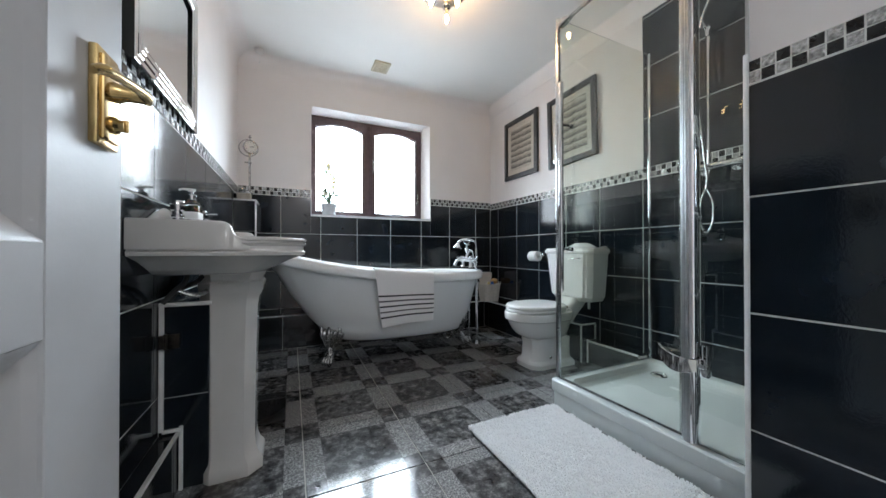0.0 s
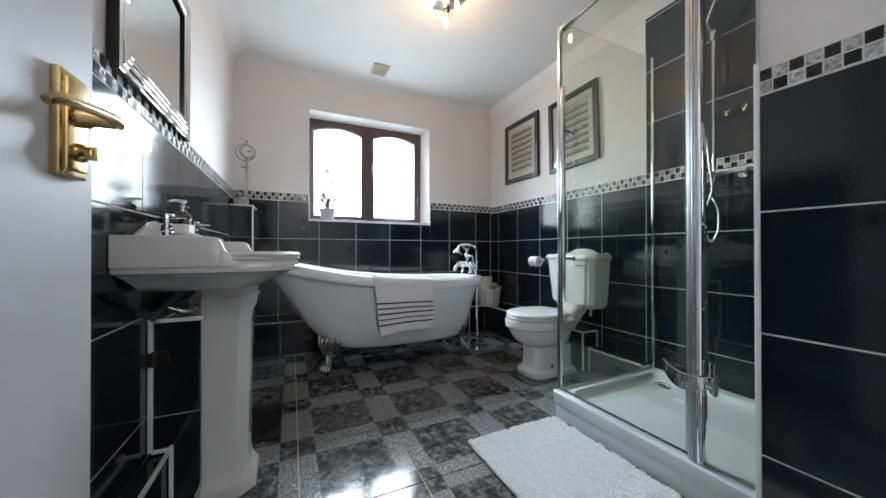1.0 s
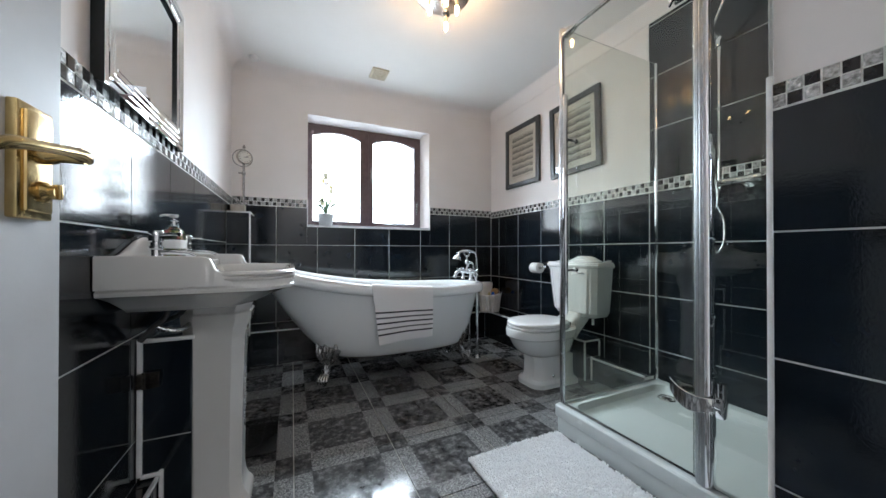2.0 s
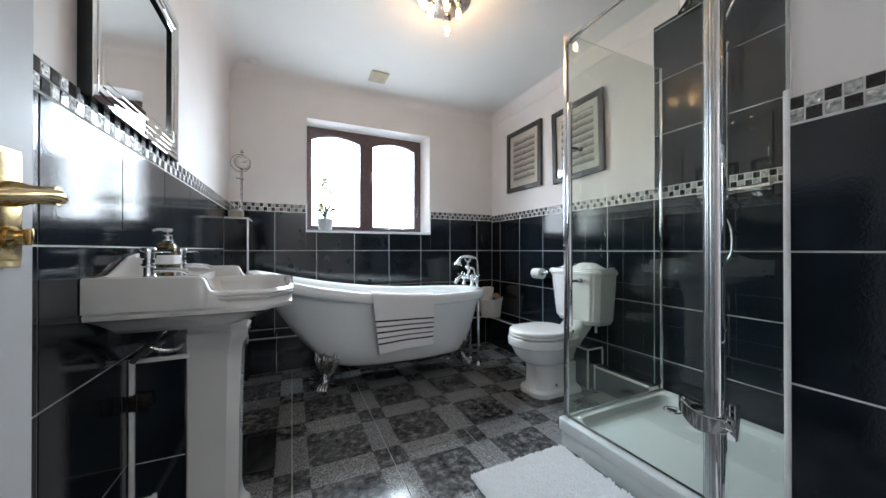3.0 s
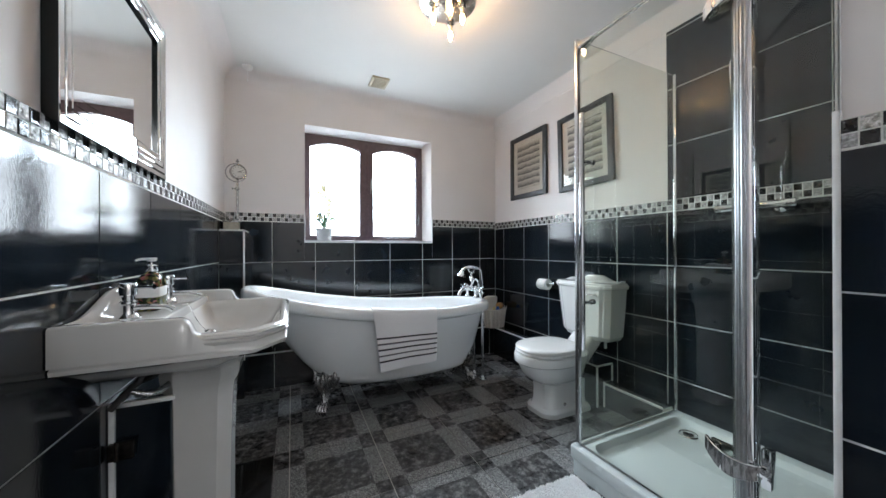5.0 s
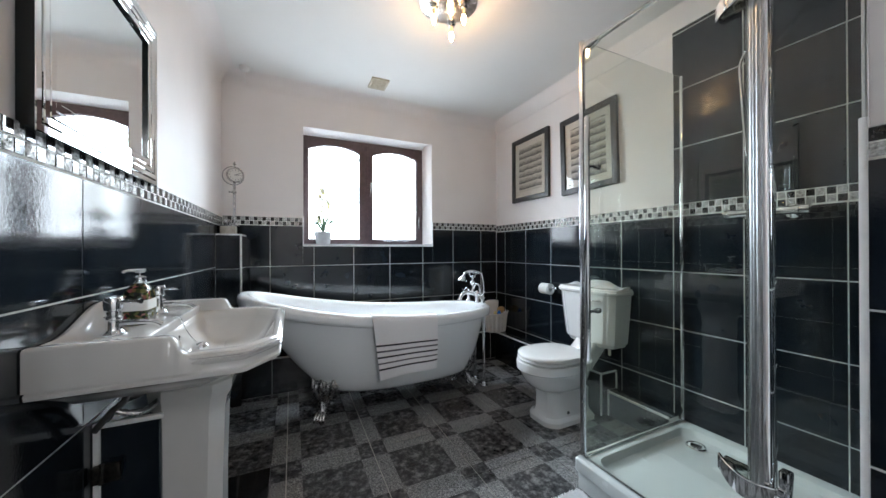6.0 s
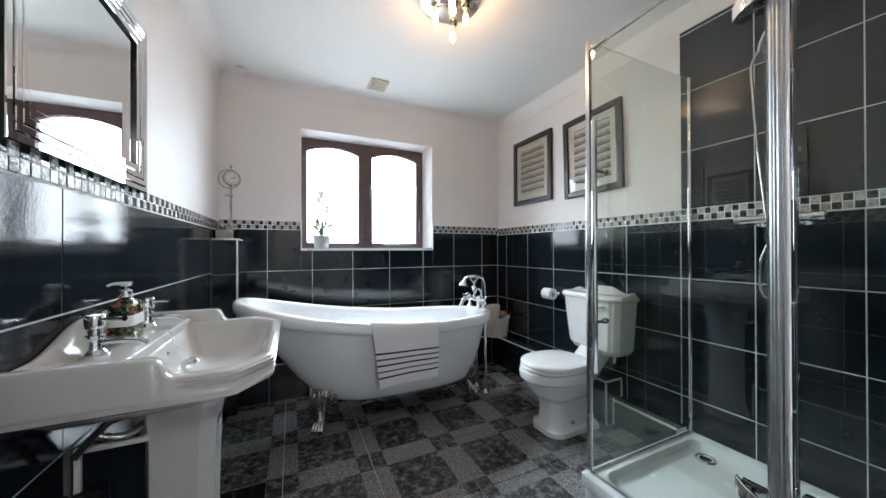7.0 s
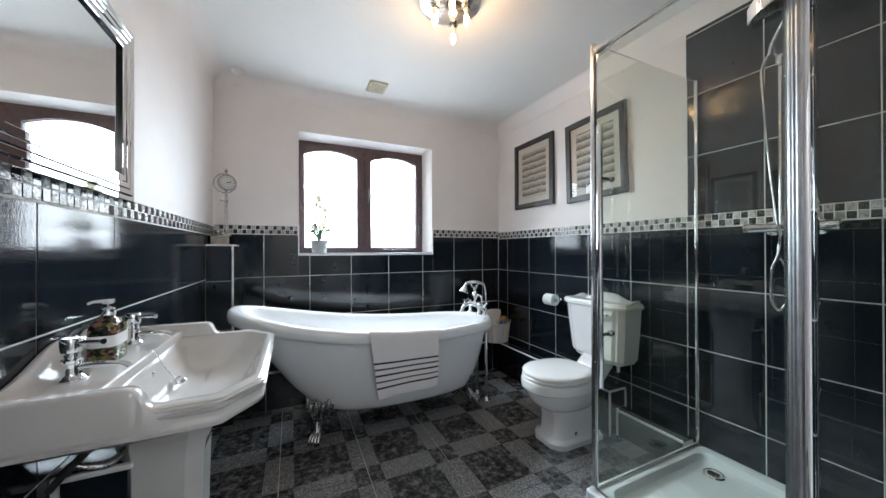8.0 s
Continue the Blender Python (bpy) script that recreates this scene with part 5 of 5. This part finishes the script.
for v in bm.verts:
    v.co += 0.006 * noise.noise(v.co * 70) * Vector((1, 1, 1))
tagged(part("scrub_ball", bm, surface("brown_scrub", (0.30, 0.17, 0.08), (0.48, 0.30, 0.16), 60, (0.9, 1.0), relief=0.9, grain=140, dist=0.004), angle=70), "brown scrub ball in the wicker basket", "sponge")
bm = lathe([(0.0, 0.39), (0.021, 0.392), (0.022, 0.44), (0.016, 0.45), (0.013, 0.452), (0.013, 0.466), (0.0, 0.468)], 18, pose(BKX + 0.010, BKY - 0.045, 0.032))
tagged(part("blue_bottle", bm, surface("blue_plastic", (0.02, 0.12, 0.5), (0.03, 0.17, 0.62), 20, (0.2, 0.35))), "small blue plastic bottle in the basket", "bottle")
bm = lathe([(0.0, 0.37), (0.018, 0.372), (0.018, 0.46), (0.012, 0.466), (0.012, 0.478), (0.0, 0.48)], 16, pose(BKX - 0.035, BKY - 0.045, 0.02, 0, 0, 0))
tagged(part("cream_tube", bm, surface("yellow_cream_plastic", (0.55, 0.46, 0.22), (0.66, 0.56, 0.3), 20, (0.3, 0.5))), "pale yellow toiletry tube in the basket", "bottle")

# ---------------------------------------------------------------- ornament clock on the corner column
CKX, CKY, CKZ = -0.290, 3.165, CCZ + 0.0065
clock = thing("ornament_clock", "silver station-style clock on a tall stand", "clock", at=(CKX, CKY, CKZ))
STONE = surface("antique_cream_base", (0.40, 0.36, 0.29), (0.58, 0.54, 0.46), 30, (0.35, 0.6))
part("base", box(-0.084, 0.012, -0.045, 0.045, 0.0, 0.058, 0.006, 3), STONE, clock, "cream block base")
part("base_plate", box(-0.087, 0.016, -0.049, 0.049, 0.056, 0.064, 0.003), PEWTER, clock)
part("post", lathe([(0.032, 0.062), (0.03, 0.07), (0.012, 0.082), (0.009, 0.10), (0.009, 0.30), (0.014, 0.305), (0.014, 0.318), (0.009, 0.325), (0.009, 0.385)], 20), PEWTER, clock)
bm = bmesh.new()
bmesh.ops.create_uvsphere(bm, u_segments=24, v_segments=14, radius=0.024, matrix=Matrix.Translation((-0.048, -0.012, 0.087)))
part("ball", bm, PEWTER, clock)
part("side_knob", tube([(-0.008, 0, 0.312), (-0.03, 0, 0.312), (-0.034, 0, 0.312)], [0.005, 0.005, 0.010], 12), PEWTER, clock)
tilt = pose(0.004, -0.005, 0.436, 90, 0, 22) @ Matrix.Scale(0.86, 4)
case = part("case", lathe([(0.0, -0.022), (0.050, -0.022), (0.062, -0.012), (0.066, 0.0), (0.066, 0.014), (0.062, 0.022), (0.056, 0.022), (0.053, 0.016)], 40, tilt, None, True, False), PEWTER, clock, "round silver case")
face = part("dial", lathe([(0.054, 0.0158), (0.0, 0.0158)], 40, tilt, None, False, True), surface("pale_dial", (0.62, 0.61, 0.58), (0.72, 0.71, 0.68), 20, (0.3, 0.5)), case, "pale dial with dark hands")
INK = surface("dark_ink", (0.02, 0.02, 0.022), (0.04, 0.04, 0.042), 20, (0.4, 0.6))
for k in range(12):
    a = radians(30 * k)
    bm = box(-0.0018, 0.0018, 0.038, 0.048, 0.0162, 0.0172)
    bmesh.ops.transform(bm, matrix=tilt @ pose(0, 0, 0, 0, 0, 30 * k), verts=bm.verts[:])
    part("hour_mark", bm, INK, face, smooth=False)
for ln, w, ang in ((0.030, 0.004, -85), (0.042, 0.003, -62)):
    bm = box(-w / 2, w / 2, -0.008, ln, 0.0174, 0.0184)
    bmesh.ops.transform(bm, matrix=tilt @ pose(0, 0, 0, 0, 0, ang), verts=bm.verts[:])
    part("hand_pointer", bm, INK, face, smooth=False)
a = [2 * math.pi * i / 36 for i in range(37)]
part("outer_ring", tube([(0.068 * math.cos(t) - 0.010, 0.018, 0.436 + 0.068 * math.sin(t)) for t in a], 0.0042, 8), PEWTER, clock)
part("finial", lathe([(0.005, 0.488), (0.005, 0.510), (0.013, 0.516), (0.013, 0.520), (0.005, 0.526), (0.008, 0.533), (0.0, 0.540)], 16), PEWTER, clock)

# ---------------------------------------------------------------- orchid on the window sill
ORX, ORY, ORZ = 0.345, 3.385, WZ0 + 0.0125
orchid = thing("potted_orchid", "pale yellow orchid with green leaves in a backlit pot", "potted plant", at=(ORX, ORY, ORZ))
# glaze greyed down: the pot's shaded side against the window is in the colour
part("pot", lathe([(0.0, 0.0), (0.042, 0.0), (0.045, 0.004), (0.056, 0.078), (0.058, 0.086), (0.054, 0.088), (0.050, 0.08), (0.048, 0.07), (0.0, 0.07)], 28), surface("backlit_grey_pot_glaze", (0.36, 0.37, 0.38), (0.50, 0.51, 0.52), 18, (0.35, 0.5), relief=0.2, grain=90), orchid, "pot with its backlit shade in the grey")
LEAF = surface("glossy_green_leaf", (0.040, 0.085, 0.045), (0.075, 0.14, 0.08), 30, (0.3, 0.45))


def leaf(length, width, bend, az, z0, tip=0.0):
    bm = bmesh.new()
    rows = []
    for k in range(11):
        t = k / 10
        r = length * t
        z = z0 + bend * math.sin(t * 2.0) - tip * t * t
        w = width * math.sin(math.pi * (0.08 + 0.90 * t)) ** 0.8
        edge = ((-w, 0.006), (-w * 0.5, 0.001), (0, -0.003), (w * 0.5, 0.001), (w, 0.006), (w * 0.5, -0.001), (0, -0.005), (-w * 0.5, -0.001))
        rows.append([(r, 0.55 * a, z + b + 0.8 * a) for a, b in edge])
    loft(rows, bm=bm)
    bmesh.ops.transform(bm, matrix=pose(0, 0, 0, 0, 0, az), verts=bm.verts[:])
    return bm


for ln, w, b, az, tp in ((0.078, 0.015, 0.085, -12, 0.0), (0.048, 0.015, 0.105, 20, 0.0), (0.062, 0.014, 0.075, 192, 0.0), (0.05, 0.015, 0.12, 75, 0.0), (0.06, 0.015, 0.09, -70, 0.0), (0.045, 0.015, 0.125, 205, 0.0)):
    part("leaf", leaf(ln, w, b, az, 0.072, tp), LEAF, orchid)
part("stem", tube([(0, 0, 0.07), (0.004, 0, 0.16), (0.0, 0.0, 0.26), (-0.015, 0, 0.36), (0.0, -0.01, 0.48)], 0.0016, 8, None, 6), LEAF, orchid)
PETAL = surface("pale_yellow_petal", (0.80, 0.78, 0.58), (0.90, 0.88, 0.74), 40, (0.5, 0.7))
for n in PETAL.node_tree.nodes:
    if n.type == "BSDF_PRINCIPLED":
        n.inputs["Subsurface Weight"].default_value = 0.7
        n.inputs["Subsurface Radius"].default_value = (0.02, 0.018, 0.012)
rnd = random.Random(4)
for k in range(16):
    z = 0.20 + 0.019 * k
    x = rnd.uniform(-0.045, 0.05) * (1.0 - 0.025 * k)
    bm = bmesh.new()
    for q in range(5):
        b = bmesh.new()
        bmesh.ops.create_icosphere(b, subdivisions=2, radius=1.0, matrix=pose(0, 0, 0, 0, 0, 72 * q) @ Matrix.Translation((0.013, 0, 0)) @ Matrix.Diagonal((0.012, 0.0085, 0.002, 1)))
        join(bm, b)
    bmesh.ops.transform(bm, matrix=Matrix.Translation((x, rnd.uniform(-0.02, 0.01), z)) @ pose(0, 0, 0, 70 + rnd.uniform(-30, 30), 0, rnd.uniform(-60, 60)), verts=bm.verts[:])
    part("flower", bm, PETAL, orchid, "small pale yellow flower")

for o in orchid.children:
    o.data.transform(Matrix.Diagonal((1.28, 1.28, 1.22 if o.name.startswith(("pot", "leaf")) else 1.0, 1)))

# ---------------------------------------------------------------- bath mat
MATX0, MATX1, MATY0, MATY1 = 0.765, 1.285, 0.62, 1.432
def mat_fibre():
    m, nt, p = nodes_of("white_cotton_pile")
    v = coords(nt)
    nt.links.new(ramp(nt, noise_tex(nt, v, 60, 4), [(0.3, (0.88, 0.89, 0.91)), (0.7, (0.94, 0.95, 0.96))]), p.inputs["Base Color"])
    p.inputs["Roughness"].default_value = 1.0
    p.inputs["Sheen Weight"].default_value = 0.25
    return m


FIBRE = mat_fibre()
mat_ob = thing("bath_mat", "fluffy white cotton bath mat on the tiled floor", "bath mat", at=(0, 0, 0))
part("backing", box(MATX0 + 0.008, MATX1 - 0.008, MATY0 + 0.008, MATY1 - 0.008, 0.0005, 0.012, 0.004), FIBRE, mat_ob)
rnd = random.Random(11)
vs, fs = [], []
nxm, nym = 138, 214
for i in range(nxm):
    for j in range(nym):
        x = MATX0 + (MATX1 - MATX0) * (i + 0.5 + rnd.uniform(-0.45, 0.45)) / nxm
        y = MATY0 + (MATY1 - MATY0) * (j + 0.5 + rnd.uniform(-0.45, 0.45)) / nym
        x += 0.007 * noise.noise(Vector((y * 16, 3, 0)))
        y += 0.007 * noise.noise(Vector((x * 16, 7, 0)))
        h = rnd.uniform(0.011, 0.017) + 0.006 * noise.noise(Vector((x * 34, y * 34, 0))) + 0.003 * noise.noise(Vector((x * 9, y * 9, 4)))
        a, tilt_ = rnd.uniform(0, 6.28), rnd.uniform(0, 0.006)
        r = rnd.uniform(0.0022, 0.0032)
        tx, ty = x + tilt_ * math.cos(a), y + tilt_ * math.sin(a)
        b0 = len(vs)
        for k in range(4):
            t = a + k * math.pi / 2
            vs.append((x + r * math.cos(t), y + r * math.sin(t), 0.009))
        for k in range(4):
            t = a + k * math.pi / 2
            vs.append((tx + r * 0.8 * math.cos(t), ty + r * 0.8 * math.sin(t), 0.009 + h * 0.75))
        vs.append((tx, ty, 0.009 + h))
        for k in range(4):
            q = (k + 1) % 4
            fs.append((b0 + k, b0 + q, b0 + 4 + q, b0 + 4 + k))
            fs.append((b0 + 4 + k, b0 + 4 + q, b0 + 8))
me = bpy.data.meshes.new("pile")
me.from_pydata(vs, [], fs)
me.materials.append(FIBRE)
for pl in me.polygons:
    pl.use_smooth = True
pile = new("cotton_pile", me)
pile.parent = mat_ob
pile["kind"] = "stuff"

# ---------------------------------------------------------------- bathroom scales
scales = thing("bathroom_scales", "flat black glass bathroom scales lying on the floor", "scales", at=(-0.15, 2.02, 0.0))
part("platform", box(-0.145, 0.145, -0.175, 0.175, 0.014, 0.022, 0.003), BLACKGLASS, scales)
part("underside", box(-0.13, 0.13, -0.16, 0.16, 0.006, 0.0145, 0.002), RUBBER, scales)
for sx in (-0.11, 0.11):
    for sy in (-0.14, 0.14):
        part("foot", lathe([(0.014, 0.0), (0.016, 0.002), (0.016, 0.008)], 16, pose(sx, sy, 0.0)), RUBBER, scales)

# ---------------------------------------------------------------- tiles, pieces of the walls and the floor
def piece_mesh(cache, w, h, d, bev, material, name):
    """A tile lying in its own xy plane, face up at z = 0, with softened edges."""
    key = (round(w, 3), round(h, 3), material.name)
    if key not in cache:
        bm = bmesh.new()
        rings = []
        for inset, z in ((0.0, -d), (0.0, -bev), (bev, 0.0)):
            x, y = w / 2 - inset, h / 2 - inset
            rings.append([(-x, -y, z), (x, -y, z), (x, y, z), (-x, y, z)])
        rows = [[bm.verts.new(p) for p in r] for r in rings]
        for a, b in zip(rows, rows[1:]):
            for i in range(4):
                bm.faces.new((a[i], a[(i + 1) % 4], b[(i + 1) % 4], b[i]))
        bm.faces.new(rows[-1])
        cache[key] = finish(bm, name, material, smooth=False)
    return cache[key]


TILES = {}


def lay(parent, name, origin, U, N, cells, material, d, bev, gap, jitter=0.0):
    """Pieces in a plane: cells of (u0, u1, v0, v1) along U and up; N points at the room."""
    U, N = Vector(U), Vector(N)
    V = N.cross(U)
    basis = Matrix((U, V, N)).transposed().to_4x4()
    rnd = random.Random(len(cells))
    for c in cells:
        u0, u1, v0, v1 = c[:4]
        mat = c[4] if len(c) > 4 else material
        me = piece_mesh(TILES, u1 - u0 - gap, v1 - v0 - gap, d, bev, mat, name)
        ob = new(name, me)
        tilt = pose(0, 0, rnd.uniform(-jitter, 0) * 0.001, rnd.uniform(-jitter, jitter), rnd.uniform(-jitter, jitter), 0)
        ob.matrix_world = Matrix.Translation(Vector(origin) + U * (u0 + u1) / 2 + V * (v0 + v1) / 2) @ basis @ tilt
        ob.parent = parent


def spans(a, b, joints):
    js = [a] + sorted(j for j in joints if a + 0.012 < j < b - 0.012) + [b]
    return list(zip(js, js[1:]))


def grid(u0, u1, uj, v0, v1, vj):
    return [(a, b, c, d) for a, b in spans(u0, u1, uj) for c, d in spans(v0, v1, vj)]


def mosaic(u0, u1, drop=0.0):
    n = max(1, round((u1 - u0) / 0.0305))
    s = (u1 - u0) / n
    out = []
    for i in range(n):
        for k in range(2):
            out.append((u0 + i * s, u0 + (i + 1) * s, MOS0 - drop + k * 0.033, MOS0 - drop + (k + 1) * 0.033, SILVERGLASS if (i + k) % 2 else BLACKGLASS))
    return out


GAP = 0.0036
ZTOP = ROWS_Z[4] + 0.001


def grout_slab(parent, name, x0, x1, y0, y1, z0, z1):
    part(name, box(x0, x1, y0, y1, z0, z1), GROUT, parent, "pale grout", smooth=False)


def walljoints(first):
    return [first + PITCH * k for k in range(-12, 13)]


# back wall, cut round the window
U0 = (0, YB, 0)
jn = walljoints(-0.066)
cells = grid(XL, XR, jn, 0.0, ROWS_Z[3], ROWS_Z) + grid(XL, WX0 - 0.006 + GAP / 2, jn, ROWS_Z[3], ZTOP, []) + grid(WX1 + 0.006 - GAP / 2, XR, jn, ROWS_Z[3], ZTOP, []) + grid(WX0 - 0.006 - GAP / 2, WX1 + 0.006 + GAP / 2, jn, ROWS_Z[3], WZ0 - 0.008, [])
# mirrored spans for walls whose U runs backwards
flip = lambda cs: [(-b, -a, c, d, *r) for a, b, c, d, *r in cs]
lay(wall_north, "tile", U0, (1, 0, 0), (0, -1, 0), cells, TILE, 0.007, 0.0010, GAP + 0.0008, 0.12)
lay(wall_north, "mosaic_tile", U0, (1, 0, 0), (0, -1, 0), mosaic(XL, WX0 - 0.01) + mosaic(WX1 + 0.01, XR), TILE, 0.006, 0.0015, 0.0016, 0.8)
for a, b, z in ((XL, WX0 - 0.004, MOS1), (WX1 + 0.004, XR, MOS1), (WX0 - 0.004, WX1 + 0.004, WZ0 - 0.004)):
    grout_slab(wall_north, "grout", a, b, YB + 0.0012, YB + BACK + 0.001, 0, z)

# west wall
jw = [1.124 + 0.3525 * k for k in range(-4, 8)]
rows_w = [0.331, 0.665, 1.000]
RISE = 0.015
lay(wall_west, "tile", (XL, 0, 0), (0, 1, 0), (1, 0, 0), grid(YF, YB, jw, 0.0, ZTOP - RISE, rows_w), TILE, 0.007, 0.0010, GAP + 0.0008, 0.12)
lay(wall_west, "mosaic_tile", (XL, 0, 0), (0, 1, 0), (1, 0, 0), mosaic(YF, YB, RISE), TILE, 0.006, 0.0015, 0.0016, 0.8)
grout_slab(wall_west, "grout", XL - BACK - 0.001, XL - 0.0022, YF, YB, 0, MOS1 - RISE)

# east wall, tiled high inside the shower
SH = 1.497
je = walljoints(3.164)
EDROP = 0.013
upper = [MOS1 - EDROP, 1.702, 2.034, 2.366, 2.388]
rows_e = [0.319, 0.652, 0.985]
cells = grid(PY, YB, je, 0.0, ZTOP - EDROP, rows_e) + grid(PY, SH, je, upper[0], upper[4], upper)
lay(wall_east, "tile", (XR, 0, 0), (0, -1, 0), (-1, 0, 0), flip(cells), TILE, 0.007, 0.0010, GAP + 0.0008, 0.12)
lay(wall_east, "mosaic_tile", (XR, 0, 0), (0, -1, 0), (-1, 0, 0), flip(mosaic(PY, YB, EDROP)), TILE, 0.006, 0.0015, 0.0016, 0.8)
grout_slab(wall_east, "grout", XR + 0.0012, XR + BACK + 0.001, SH, YB, 0, MOS1 - EDROP)
grout_slab(wall_east, "grout", XR + 0.0012, XR + BACK + 0.001, PY, SH, 0, upper[4])

# partition: its long face and its end in the shower
lay(partition, "tile", (PX, 0, 0), (0, -1, 0), (-1, 0, 0), flip(grid(YF, PY - 0.006, [0.06], 0.0, ZTOP - EDROP, ROWS_Z)), TILE, 0.007, 0.0010, GAP + 0.0008, 0.12)
lay(partition, "mosaic_tile", (PX, 0, 0), (0, -1, 0), (-1, 0, 0), flip(mosaic(YF, PY - 0.006, EDROP)), TILE, 0.006, 0.0015, 0.0016, 0.8)
grout_slab(partition, "grout", PX + 0.0012, PX + BACK + 0.001, YF, PY - 0.004, 0, MOS1 - EDROP)
jq = [XR - PITCH * k for k in range(1, 5)]
cells = grid(PX + 0.006, XR, jq, 0.0, ZTOP - EDROP, rows_e) + grid(PX + 0.006, XR, jq, upper[0], upper[4], upper)
lay(partition, "tile", (0, PY, 0), (-1, 0, 0), (0, 1, 0), flip(cells), TILE, 0.007, 0.0010, GAP + 0.0008, 0.12)
lay(partition, "mosaic_tile", (0, PY, 0), (-1, 0, 0), (0, 1, 0), flip(mosaic(PX + 0.006, XR, EDROP)), TILE, 0.006, 0.0015, 0.0016, 0.8)
grout_slab(partition, "grout", PX + 0.004, XR, PY - BACK - 0.001, PY - 0.0012, 0, upper[4])

# boxed-in pipes: tops and faces
lay(boxing_back, "tile", (0, BBY, 0), (1, 0, 0), (0, -1, 0), grid(XL, XR, [j + 0.02 for j in jn], 0.0, BBZ, []), TILE, 0.006, 0.0012, GAP, 0.1)
lay(boxing_back, "tile", (0, 0, BBZ), (1, 0, 0), (0, 0, 1), grid(XL, XR, [j + 0.02 for j in jn], BBY, YB, []), TILE, 0.006, 0.0012, GAP, 0.1)
lay(boxing_right, "tile", (BRX, 0, 0), (0, -1, 0), (-1, 0, 0), flip(grid(BRY0, BBY, [j - 0.03 for j in je], 0.0, BBZ, [])), TILE, 0.006, 0.0012, GAP, 0.1)
lay(boxing_right, "tile", (0, 0, BBZ), (1, 0, 0), (0, 0, 1), grid(BRX, XR, [], BRY0, BBY, [j - 0.03 for j in je]), TILE, 0.006, 0.0012, GAP, 0.1)
lay(boxing_right, "tile", (0, BRY0, 0), (1, 0, 0), (0, -1, 0), grid(BRX, XR, [], 0.0, BBZ, [BLZ]), TILE, 0.006, 0.0012, GAP, 0.1)
lay(boxing_low, "tile", (BRX2, 0, 0), (0, -1, 0), (-1, 0, 0), flip(grid(1.47, BRY0, [], 0.0, BLZ, [])), TILE, 0.006, 0.0012, GAP, 0.1)
lay(boxing_low, "tile", (0, 0, BLZ), (1, 0, 0), (0, 0, 1), grid(BRX2, XR, [], 1.47, BRY0, []), TILE, 0.006, 0.0012, GAP, 0.1)
lay(boxing_left, "tile", (LLX, 0, 0), (0, 1, 0), (1, 0, 0), grid(YF, LTY, jw, 0.0, LLZ, []), TILE, 0.006, 0.0012, GAP, 0.1)
lay(boxing_left, "tile", (0, 0, LLZ), (1, 0, 0), (0, 0, 1), grid(XL, LLX, [], YF, LTY, jw), TILE, 0.006, 0.0012, GAP, 0.1)
lay(boxing_basin, "tile", (0, LTY, 0), (1, 0, 0), (0, -1, 0), grid(XL, LTX, [], 0.0, LTZ, [0.325]), TILE, 0.006, 0.0012, GAP, 0.1)
lay(boxing_basin, "tile", (0, 0, LTZ), (1, 0, 0), (0, 0, 1), grid(XL, LTX, [], LTY, LTY2, []), TILE, 0.006, 0.0012, GAP, 0.1)
lay(boxing_basin, "tile", (LTX, 0, 0), (0, 1, 0), (1, 0, 0), grid(LTY, LTY2, [], 0.0, LTZ, [0.325]), TILE, 0.006, 0.0012, GAP, 0.1)
lay(corner_column, "tile", (0, CCY, 0), (1, 0, 0), (0, -1, 0), grid(XL, CCX, [], 0.0, CCZ, ROWS_Z), TILE, 0.006, 0.0012, GAP, 0.1)
lay(corner_column, "tile", (CCX, 0, 0), (0, 1, 0), (1, 0, 0), grid(CCY, YB, [], 0.0, CCZ, ROWS_Z), TILE, 0.006, 0.0012, GAP, 0.1)
lay(corner_column, "tile", (0, 0, CCZ), (1, 0, 0), (0, 0, 1), grid(XL, CCX, [], CCY, YB, []), TILE, 0.006, 0.0012, GAP, 0.1)

# floor
FX, FY, FP = 0.068, 1.728, 0.434
lay(floor, "floor_tile", (0, 0, 0), (1, 0, 0), (0, 0, 1), [(FX + i * FP, FX + (i + 1) * FP, FY + j * FP, FY + (j + 1) * FP) for i in range(-1, 5) for j in range(-4, 4) if FX + i * FP < PX or FY + j * FP > 0.4], FLOORTILE, 0.006, 0.001, 0.0045, 0.05)
